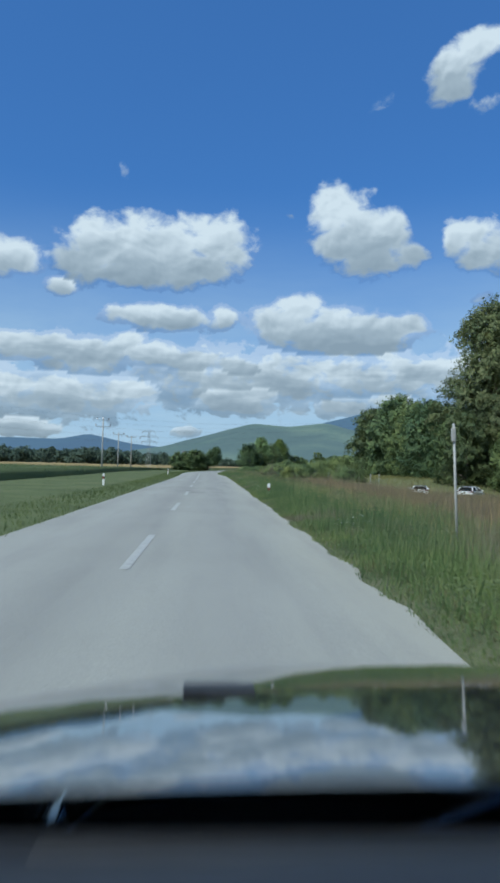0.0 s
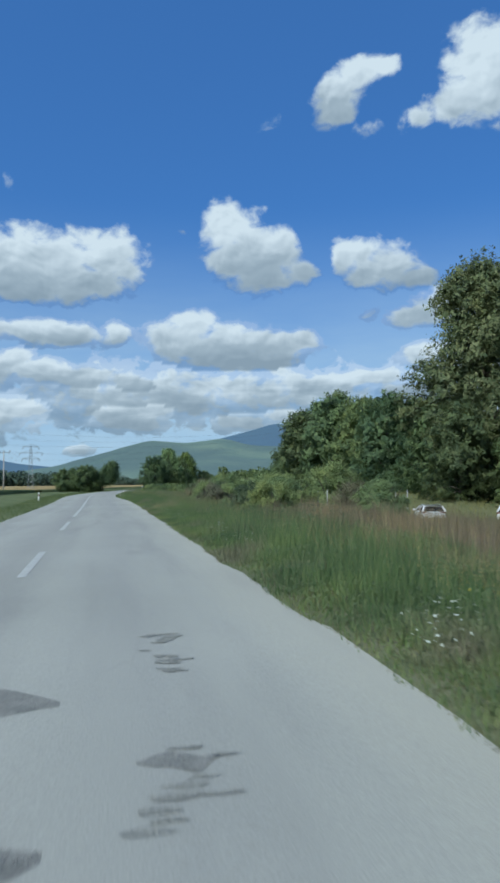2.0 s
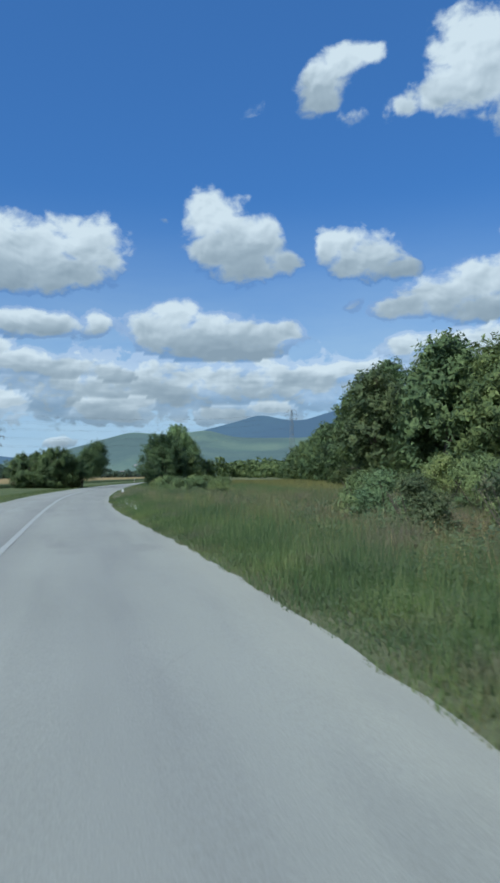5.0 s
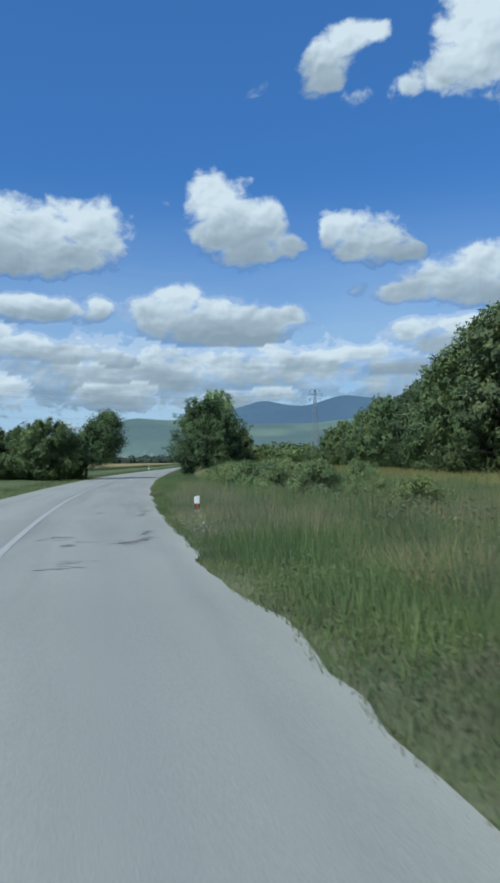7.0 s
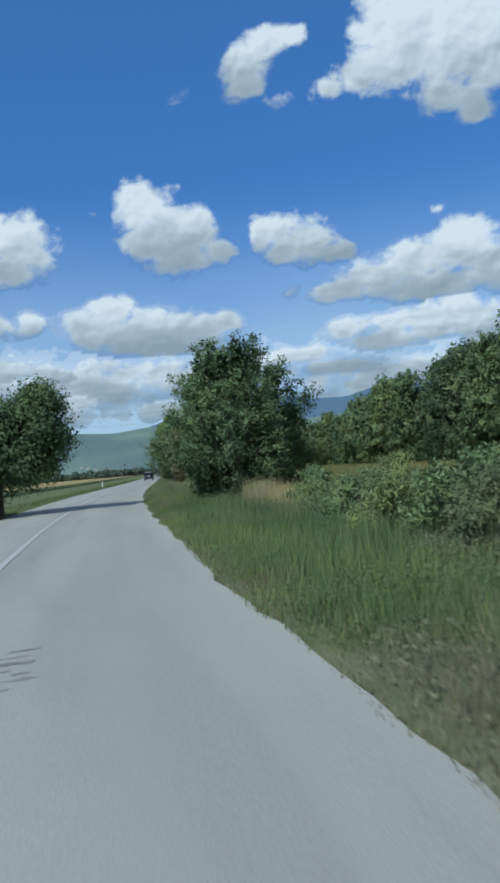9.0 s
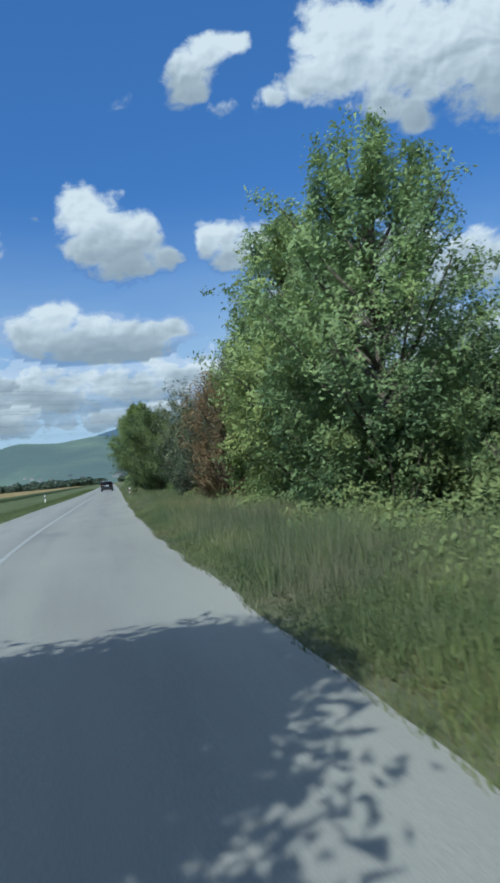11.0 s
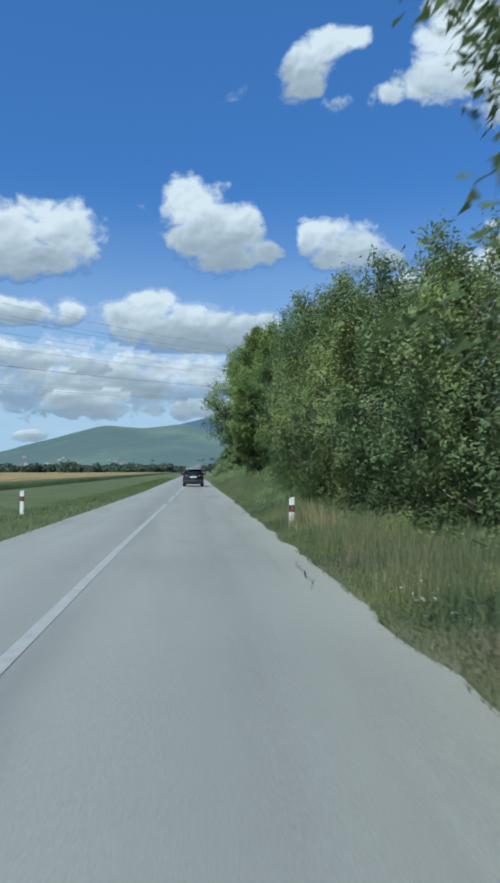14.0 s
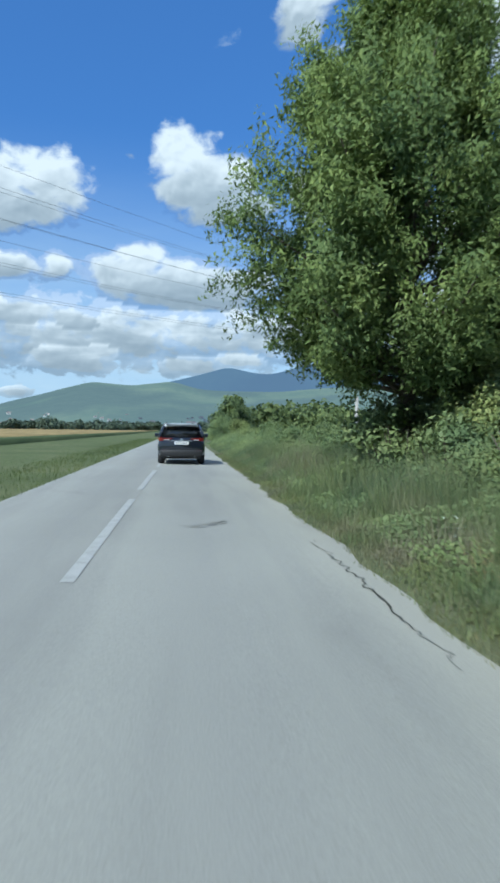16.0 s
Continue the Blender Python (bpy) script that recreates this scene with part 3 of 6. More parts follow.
def ridge(name, crest, dist, depth, mat, rough=1.0, seed=0):
    """A range of hills: crest gives azimuth and elevation in degrees as seen from the road's middle."""
    az = np.arange(crest[0][0], crest[-1][0], 0.2)
    el = np.interp(az, [c[0] for c in crest], [c[1] for c in crest])
    el = np.convolve(np.pad(el, 3, "edge"), np.ones(7) / 7, "valid")
    rows_n = 26
    verts = []
    for a, e in zip(az, el):
        top = math.tan(radians(e)) * dist
        for k in range(rows_n):
            u = k / (rows_n - 1)
            d = dist - depth * (1 - u)
            x, y = math.sin(radians(a)) * d, 115 + math.cos(radians(a)) * d
            shape = u ** 1.25
            bumps = noise.fractal((x * 0.0022 + seed, y * 0.0022, 0.0), 1.0, 2.0, 5) * 42 * rough * min(1, 4 * u) * (1 - 0.85 * u)
            tree_line = noise.noise((a * 5.0, seed, u * 3)) * 3.0 * u
            verts.append((x, y, max(-4, top * shape + bumps + tree_line - 3 * (1 - u))))
    ny, nx = len(az), rows_n
    i, j = np.meshgrid(np.arange(nx - 1), np.arange(ny - 1))
    q = (j * nx + i).ravel()
    idx = np.stack([q, q + nx, q + nx + 1, q + 1], 1).ravel()
    return new(name, smooth(mesh_of(name, np.array(verts), 4, idx, [mat])))


# third colour and share: painted haze glow, stronger on the farther ranges
HILL_NEAR = hill_material("hazed_green_hillside", (0.03, 0.07, 0.03), (0.16, 0.19, 0.085), (0.27, 0.37, 0.39), 0.6, 0.0045)
HILL_FAR = hill_material("hazed_forest_hillside", (0.012, 0.03, 0.03), (0.03, 0.055, 0.04), (0.19, 0.29, 0.43), 0.72, 0.006)
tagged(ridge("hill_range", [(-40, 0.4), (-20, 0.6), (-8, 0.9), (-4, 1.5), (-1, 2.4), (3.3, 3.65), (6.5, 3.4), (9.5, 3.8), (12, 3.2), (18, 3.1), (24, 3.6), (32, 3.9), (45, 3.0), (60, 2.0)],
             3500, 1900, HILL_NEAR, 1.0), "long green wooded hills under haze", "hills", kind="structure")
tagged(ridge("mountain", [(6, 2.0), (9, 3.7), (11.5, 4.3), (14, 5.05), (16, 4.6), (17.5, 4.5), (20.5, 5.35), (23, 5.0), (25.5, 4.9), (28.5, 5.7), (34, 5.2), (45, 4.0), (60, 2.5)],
             4250, 700, HILL_FAR, 0.4, 7), "dark forested mountain behind the hills, blued by painted haze", "mountain", kind="structure")
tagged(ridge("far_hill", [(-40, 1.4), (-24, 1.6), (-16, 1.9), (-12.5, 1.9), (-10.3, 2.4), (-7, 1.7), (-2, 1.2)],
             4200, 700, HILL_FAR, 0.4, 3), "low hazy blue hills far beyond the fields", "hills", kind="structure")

# ---------------------------------------------------------------- clouds
CLOUDS = []


def cloud(*lumps, weight=1.0):
    """A cumulus: lumps of azimuth, elevation and half axes in degrees."""
    lo = min(e - h for _, e, _, h in lumps)
    hi = max(e + h for _, e, _, h in lumps)
    CLOUDS.append((lumps, lo, hi, weight))


cloud((-9.2, 17.3, 3.45, 2.59), (-5.1, 17.6, 4.24, 2.62), (0.1, 18.3, 3.06, 2.10), (-11.5, 16.1, 2.08, 1.56), (-6.9, 15.4, 5.12, 0.97), (-2.2, 16.2, 4.51, 1.33))
cloud((-13.0, 14.1, 1.34, 0.74))
cloud((-16.8, 16.1, 2.92, 1.35), (-19.3, 15.6, 2.50, 1.87))
cloud((9.9, 20.8, 2.29, 1.88), (11.8, 19.0, 2.96, 2.35), (13.2, 17.2, 3.04, 1.68), (14.6, 19.4, 1.52, 1.30), (16.3, 17.3, 1.32, 0.88), (9.6, 21.7, 1.15, 0.93), (9.9, 18.0, 1.90, 1.41))
cloud((12.5, 22.3, 1.53, 0.42), (6.5, 20.4, 1.14, 0.34), weight=0.46)
cloud((19.9, 18.4, 1.31, 1.47), (21.2, 18.7, 1.49, 1.21), (23.5, 17.5, 2.56, 1.64), (21.2, 16.7, 1.39, 0.96), (25.8, 16.5, 1.70, 0.86))
cloud((23.2, 31.6, 1.69, 0.72), (21.3, 31.4, 1.99, 1.09), (19.6, 30.1, 2.00, 1.41), (19.1, 28.9, 1.71, 1.14))
cloud((21.7, 27.5, 1.78, 0.69), (24.8, 27.7, 0.83, 0.91), weight=0.55)
cloud((13.8, 28.3, 1.6, 1.1), weight=0.36)
cloud((-8.0, 23.1, 0.75, 0.9), weight=0.4)
cloud((31.0, 31.3, 2.70, 2.02), (34.4, 30.0, 4.82, 3.06), (38.6, 29.1, 3.78, 3.69), (31.6, 28.8, 3.13, 1.76), (28.9, 28.5, 2.27, 1.08), (26.5, 27.9, 1.20, 0.66), (34.9, 26.0, 1.82, 1.09), (37.3, 24.8, 1.52, 1.09), (42.6, 28.8, 4.79, 3.92), (46.2, 26.4, 4.52, 3.95))
cloud((35.5, 15.7, 3.05, 1.85), (32.0, 15.0, 3.59, 1.60), (28.8, 14.1, 3.22, 1.29), (25.6, 13.3, 2.64, 0.96), (37.7, 13.7, 2.47, 2.06), (32.7, 12.8, 4.77, 1.11), (41.1, 13.9, 3.54, 2.41))
cloud((33.8, 18.4, 0.78, 0.73), (21.9, 13.7, 1.1, 0.75), weight=0.52)
cloud((25.8, 10.4, 1.91, 0.89), (30.7, 10.5, 3.52, 0.88), (34.2, 10.4, 3.41, 1.72), (37.0, 8.7, 2.47, 2.14), (29.3, 9.2, 4.00, 0.89), (41.4, 8.5, 4.27, 2.07))
cloud((7.0, 13.2, 2.17, 1.27), (5.1, 11.8, 2.80, 1.55), (9.8, 11.7, 3.40, 1.74), (14.0, 11.5, 3.30, 1.28), (16.2, 11.8, 1.32, 0.91), (10.7, 10.2, 5.67, 1.02))
cloud((-4.0, 12.1, 5.29, 1.06), (0.7, 12.5, 1.19, 0.81), (-6.2, 12.4, 2.37, 0.78))
cloud((-1.8, 8.6, 3.76, 1.09), (2.3, 8.1, 2.76, 0.92), (-5.7, 9.2, 3.02, 1.06))
cloud((0.9, 5.8, 2.82, 1.19), (3.9, 6.1, 2.40, 0.83), (2.3, 5.0, 3.66, 0.69))
cloud((11.1, 5.1, 2.91, 0.84), (14.7, 5.6, 2.34, 0.70))
cloud((21.0, 8.6, 5.51, 0.69), (17.3, 8.1, 3.73, 0.83), (25.5, 7.4, 4.00, 0.72))
cloud((-14.8, 9.3, 4.13, 1.11), (-10.8, 8.7, 4.96, 1.54), (-7.2, 10.1, 1.67, 0.82))
cloud((-12.0, 5.9, 1.96, 0.91), (-7.0, 6.1, 2.96, 1.02), (-11.6, 4.8, 1.88, 1.10), (-16.0, 6.1, 2.65, 0.89))
cloud((-15.4, 2.8, 2.75, 0.81), (-2.3, 2.7, 1.32, 0.47))
cloud((2.8, 7.3, 12.89, 2.86), (15.4, 7.7, 9.85, 2.23), weight=0.82)
cloud((-13.8, 5.4, 10.07, 2.26), weight=0.8)
cloud((27, 6.0, 8, 2.4), (38, 7.0, 9, 3.0), weight=0.7)
cloud((33, 6.5, 6, 1.2), (42, 7, 6, 1.4), (28, 5.8, 4, 0.7))


def cloud_backdrop(az, el, groups):
    """A curved sheet of sky more than four kilometres off that carries the clouds, their sunlight and shade painted
    into its emission.
    """
    radius = 4650.0
    A, E = np.meshgrid(az, el)
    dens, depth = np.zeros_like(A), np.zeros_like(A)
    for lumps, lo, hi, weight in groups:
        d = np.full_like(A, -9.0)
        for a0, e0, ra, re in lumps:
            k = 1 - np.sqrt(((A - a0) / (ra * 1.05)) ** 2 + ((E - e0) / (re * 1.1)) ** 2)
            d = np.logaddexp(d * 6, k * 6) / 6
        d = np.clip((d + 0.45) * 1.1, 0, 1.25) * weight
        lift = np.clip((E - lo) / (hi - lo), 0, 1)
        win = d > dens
        # how low in its cloud a place lies; drives the painted underside shade
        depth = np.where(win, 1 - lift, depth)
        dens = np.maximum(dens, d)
    verts = np.stack([np.sin(np.radians(A)) * np.cos(np.radians(E)) * radius, 115 + np.cos(np.radians(A)) * np.cos(np.radians(E)) * radius, np.sin(np.radians(E)) * radius], -1).reshape(-1, 3)
    nx, ny = len(az), len(el)
    i, j = np.meshgrid(np.arange(nx - 1), np.arange(ny - 1))
    q = (j * nx + i).ravel()
    idx = np.stack([q, q + 1, q + nx + 1, q + nx], 1).ravel()
    me = smooth(mesh_of("cloud_backdrop", verts, 4, idx))
    for name, data in (("cloud_amount", dens), ("cloud_shade", depth)):
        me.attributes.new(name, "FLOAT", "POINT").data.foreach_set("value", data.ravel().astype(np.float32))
    lay = me.uv_layers.new(name="angles")
    lay.data.foreach_set("uv", np.stack([A.ravel(), E.ravel()], 1).astype(np.float32)[idx].ravel())
    m, n, l, b = material("cumulus_clouds")
    m.surface_render_method = "BLENDED"
    uv = n.new("ShaderNodeUVMap")
    uv.uv_map = "angles"
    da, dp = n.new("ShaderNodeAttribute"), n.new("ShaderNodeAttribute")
    da.attribute_name, dp.attribute_name = "cloud_amount", "cloud_shade"

    def tex(scale, detail, rough, sx=1.0, shift=(0, 0, 0)):
        mp = n.new("ShaderNodeMapping")
        mp.inputs["Scale"].default_value = (sx, 1.35, 1)
        mp.inputs["Location"].default_value = shift
        l.new(uv.outputs["UV"], mp.inputs["Vector"])
        t = n.new("ShaderNodeTexNoise")
        t.inputs["Scale"].default_value, t.inputs["Detail"].default_value, t.inputs["Roughness"].default_value = scale, detail, rough
        t.inputs["Distortion"].default_value = 0.25
        l.new(mp.outputs["Vector"], t.inputs["Vector"])
        return t

    def math_node(op, a, c):
        k = n.new("ShaderNodeMath")
        k.operation = op
        for s, v in zip(k.inputs, (a, c)):
            if isinstance(v, (int, float)):
                s.default_value = v
            else:
                l.new(v, s)
        return k.outputs[0]
    edge = tex(0.5, 8, 0.56)
    puff = tex(0.3, 4, 0.48)
    # density with ragged edges
    k = math_node("MULTIPLY", math_node("SUBTRACT", edge.outputs["Fac"], 0.5), 1.65)
    k = math_node("ADD", k, da.outputs["Fac"])
    cover = n.new("ShaderNodeMapRange")
    cover.interpolation_type = "SMOOTHSTEP"
    cover.inputs["From Min"].default_value, cover.inputs["From Max"].default_value = 0.37, 0.97
    l.new(k, cover.inputs["Value"])
    # lobes turned to the sun are painted lighter
    here, there = tex(0.3, 3, 0.46), tex(0.3, 3, 0.46, 1.0, (-0.22, 0.45, 0))
    lobes = math_node("SUBTRACT", there.outputs["Fac"], here.outputs["Fac"])
    # the low bank lies in long flat layers
    sep = n.new("ShaderNodeSeparateXYZ")
    l.new(uv.outputs["UV"], sep.inputs[0])
    low = n.new("ShaderNodeMapRange")
    for key, v in (("From Min", 8.5), ("From Max", 13.0), ("To Min", 1.0), ("To Max", 0.0)):
        low.inputs[key].default_value = v
    l.new(sep.outputs["Y"], low.inputs["Value"])
    layers = math_node("MULTIPLY", math_node("SUBTRACT", tex(0.5, 4, 0.5, 0.3, (3, 1, 0)).outputs["Fac"], 0.37), low.outputs["Result"])
    # painted shade: grey undersides low in each cloud and where it is thick
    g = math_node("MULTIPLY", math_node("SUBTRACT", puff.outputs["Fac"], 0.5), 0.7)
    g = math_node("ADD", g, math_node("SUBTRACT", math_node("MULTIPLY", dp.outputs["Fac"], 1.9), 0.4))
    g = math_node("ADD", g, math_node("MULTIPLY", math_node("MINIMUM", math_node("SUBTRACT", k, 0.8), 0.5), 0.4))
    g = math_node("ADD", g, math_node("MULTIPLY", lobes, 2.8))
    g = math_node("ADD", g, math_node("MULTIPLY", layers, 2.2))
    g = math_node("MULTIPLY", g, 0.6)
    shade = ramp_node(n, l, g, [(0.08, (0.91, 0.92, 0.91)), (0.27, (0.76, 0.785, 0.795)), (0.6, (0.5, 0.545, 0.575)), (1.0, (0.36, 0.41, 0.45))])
    # bright haze low over the land, painted into the same emission
    hz = n.new("ShaderNodeMapRange")
    hz.interpolation_type = "SMOOTHSTEP"
    for key, v in (("From Min", 1.0), ("From Max", 23.0), ("To Min", 1.0), ("To Max", 0.0)):
        hz.inputs[key].default_value = v
    l.new(sep.outputs["Y"], hz.inputs["Value"])
    veil = tex(0.16, 5, 0.6, 0.35)
    hzm = math_node("MULTIPLY", hz.outputs["Result"], math_node("ADD", veil.outputs["Fac"], 0.38))
    alpha = math_node("MAXIMUM", math_node("MULTIPLY", cover.outputs["Result"], 0.97), hzm)
    solid = math_node("MINIMUM", math_node("MULTIPLY", cover.outputs["Result"], 6.0), 1.0)
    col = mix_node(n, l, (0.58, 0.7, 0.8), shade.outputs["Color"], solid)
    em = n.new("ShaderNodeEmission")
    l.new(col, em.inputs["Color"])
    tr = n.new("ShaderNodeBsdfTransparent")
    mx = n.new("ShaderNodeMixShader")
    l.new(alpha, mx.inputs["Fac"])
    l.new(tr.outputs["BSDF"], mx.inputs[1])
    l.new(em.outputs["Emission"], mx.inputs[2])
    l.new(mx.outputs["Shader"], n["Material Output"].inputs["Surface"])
    me.materials.append(m)
    return new("cloud_backdrop", me)


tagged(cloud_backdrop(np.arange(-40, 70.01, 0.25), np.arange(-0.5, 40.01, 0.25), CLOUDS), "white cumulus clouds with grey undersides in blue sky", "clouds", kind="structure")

# unseen broken cumulus added overhead and behind as glowing white fill, with clear sky round the sun
rng = np.random.default_rng(77)
CLOUDS.clear()
for q in range(150):
    a0, e0 = rng.uniform(70, 320), rng.uniform(3, 62)
    if math.hypot((a0 - 232.0) * 0.7, e0 - SUN_ELEVATION) > 20:
        w = rng.uniform(3, 8) / max(0.5, math.cos(radians(e0)))
        cloud(*[(a0 + rng.normal() * w * 0.6, e0 + rng.normal() * 1.4, w * rng.uniform(0.4, 0.8), rng.uniform(1.5, 3.2)) for _ in range(4)])
for q in range(40):
    a0, e0 = rng.uniform(-40, 70), rng.uniform(46, 66)
    cloud(*[(a0 + rng.normal() * 5, e0 + rng.normal() * 1.6, rng.uniform(4, 8), rng.uniform(1.8, 3.4)) for _ in range(4)])
tagged(cloud_backdrop(np.arange(70, 320.1, 1.0), np.arange(-0.5, 70.1, 1.0), CLOUDS), "unseen glowing cumulus clouds behind the road, added for fill light", "clouds", kind="structure")
tagged(cloud_backdrop(np.arange(-40, 70.1, 1.0), np.arange(40, 70.1, 1.0), CLOUDS), "unseen glowing cumulus clouds high overhead, added for fill light", "clouds", kind="structure")
# ---------------------------------------------------------------- plants
def leaves_mesh(name, pts, size, rng, mat, out=None, long=1.5, droop=0.25, heart=None):
    """Many small folded leaves at the given places. heart: the middle of the crown; the leaves' shading then follows its round form."""
    n = len(pts)
    nrm = rng.normal(size=(n, 3))
    if out is not None:
        nrm = nrm * 0.6 + out
    nrm[:, 2] += 0.35
    nrm /= np.linalg.norm(nrm, axis=1, keepdims=True) + 1e-9
    if heart is not None:
        round_way = pts - np.asarray(heart)
        round_way /= np.linalg.norm(round_way, axis=1, keepdims=True) + 1e-9
        nrm = np.where((nrm * round_way).sum(1, keepdims=True) > 0, -nrm, nrm)
    t = np.cross(nrm, rng.normal(size=(n, 3)))
    t /= np.linalg.norm(t, axis=1, keepdims=True) + 1e-9
    t[:, 2] -= droop
    t /= np.linalg.norm(t, axis=1, keepdims=True)
    w = np.cross(nrm, t)
    sz = (size * rng.uniform(0.6, 1.35, n))[:, None]
    corners = 3 if size < 0.45 else 4
    v = np.empty((n, corners, 3))
    if corners == 3:
        v[:, 0] = pts - t * sz * long * 0.5 - w * sz * 0.3
        v[:, 1] = pts - t * sz * long * 0.2 + w * sz * 0.5 + nrm * sz * 0.1
        v[:, 2] = pts + t * sz * long * 0.6
    else:
        v[:, 0] = pts - t * sz * long * 0.5
        v[:, 1] = pts + w * sz * 0.5 + nrm * sz * 0.12
        v[:, 2] = pts + t * sz * long * 0.5
        v[:, 3] = pts - w * sz * 0.5 + nrm * sz * 0.12
    me = mesh_of(name, v.reshape(-1, 3), corners, np.arange(corners * n), [mat])
    if heart is not None:
        soft = round_way * 0.6 - nrm * 0.5
        soft[:, 2] += 0.2
        soft /= np.linalg.norm(soft, axis=1, keepdims=True) + 1e-9
        me.attributes.new("custom_normal", "FLOAT_VECTOR", "POINT").data.foreach_set("vector", np.repeat(soft, corners, 0).astype(np.float32).ravel())
    return me


def crown_points(rng, n, lumps, shell=0.55):
    """Places and outward directions on a set of lumps (x, y, z, radius, flatness)."""
    lumps = np.array(lumps)
    share = lumps[:, 3] ** 2
    which = rng.choice(len(lumps), n, p=share / share.sum())
    d = rng.normal(size=(n, 3))
    d /= np.linalg.norm(d, axis=1, keepdims=True)
    r = lumps[which, 3] * (shell + (1.08 - shell) * rng.random(n) ** 0.55)
    k = d * r[:, None]
    k[:, 2] *= lumps[which, 4]
    return lumps[which, :3] + k, d


def sprays(rng, n, lumps, shell=0.45, per=12, reach=0.3):
    """Leaves in small sprays on the lumps, some of them sticking out of the outline."""
    m = max(1, n // per)
    c, d = crown_points(rng, m, lumps, shell)
    lumps = np.array(lumps)
    size = lumps[:, 3].mean()
    c = c + d * (size * 0.5 * rng.random(m) ** 4)[:, None]
    at_spray = np.repeat(np.arange(m), per)
    along = rng.uniform(-1.3, 1.1, size=(m * per, 1)) * reach
    p = c[at_spray] + d[at_spray] * along + rng.normal(size=(m * per, 3)) * reach * 0.45
    return p, d[at_spray]


def crown_lumps(rng, count, height, base, spread, top_narrow=0.4, lean=0.0, rough=0.5, belly=None, tier=1.0):
    """Lumps that fill a crown from base to height with the given half width."""
    out = []
    for k in range(count):
        u = (k + rng.random()) / count
        z = base + (height - base) * u
        wide = spread * (math.sin(math.pi * min(1, 0.18 + 0.82 * u)) ** 0.6 * (1 - top_narrow * u) + 0.12)
        if belly:
            d = (u - belly) / (belly * 1.2 if u < belly else (1 - belly) * 1.04)
            wide = spread * math.sqrt(max(0.05, 1 - d * d))
        a = rng.random() * 2 * math.pi
        r = wide * math.sqrt(rng.random()) * 0.8
        if belly:
            # evenly wound round the trunk
            a, r = 2.4 * k + 0.4 * rng.normal(), wide * (0.9, 0.55, 0.8, 0.3)[k % 4] * rng.uniform(0.9, 1.08)
        size = spread * rng.uniform(0.2, 0.2 + 0.3 * rough) * (1 - 0.3 * u)
        out.append((math.cos(a) * r + lean * u, math.sin(a) * r, min(z, height - size * 0.6), size, rng.uniform(0.6, 0.85) * tier))
    return out


def trunk_bm(rng, height, radius, lumps, limbs):
    """A tapered, slightly bent trunk with limbs that run out to lumps of the crown."""
    bm = bmesh.new()
    pts = [Vector((0, 0, -0.3))]
    for k in range(1, 6):
        pts.append(Vector((rng.normal() * 0.03 * height / 6, rng.normal() * 0.03 * height / 6, height * 0.8 * k / 5)))
    for k in range(5):
        rod(bm, pts[k], pts[k + 1], radius * (1 - 0.16 * k), radius * (1 - 0.16 * (k + 1)), 8)
    for k in rng.choice(len(lumps), min(limbs, len(lumps)), replace=False):
        tip = Vector(lumps[k][:3])
        z = min(max(tip.z * 0.6, height * 0.12), height * 0.75)
        start = Vector((0, 0, z))
        mid = (start + tip) / 2 + Vector((rng.normal() * 0.15, rng.normal() * 0.15, 0.1 * height * 0.3))
        rod(bm, start, mid, radius * 0.34, radius * 0.2, 5)
        rod(bm, mid, tip, radius * 0.2, radius * 0.06, 5)
        for _ in range(2):
            side = tip + Vector((rng.normal(), rng.normal(), rng.uniform(-0.2, 0.5))) * lumps[k][3] * 0.45
            rod(bm, mid.lerp(tip, 0.6), side, radius * 0.09, radius * 0.03, 4)
    return bm


def tree(name, seed, height, base, spread, count, leaves, size, mat, place, label, category="tree", group="", radius=None,
         top_narrow=0.4, limbs=10, lean=0.0, rough=0.5, shell=0.55, droop=0.25, long=1.5, belly=None, tier=1.0):
    rng = np.random.default_rng(seed)
    lumps = crown_lumps(rng, int(count * 1.7), height, base, spread, top_narrow, lean, rough, belly, tier)
    t = thing(name, place, label, category, group)
    part("trunk", trunk_bm(rng, height, radius or height * 0.022, lumps, limbs), BARK, t, soft=True)
    p, d = sprays(rng, leaves, lumps, shell, 14, min(size * 3.2, 0.5))
    keep = p[:, 2] > 0.05
    part_me("crown", leaves_mesh("crown", p[keep], size, rng, mat, d[keep] * 1.5, long, droop, (0, 0, height * 0.4)), t)
    return t


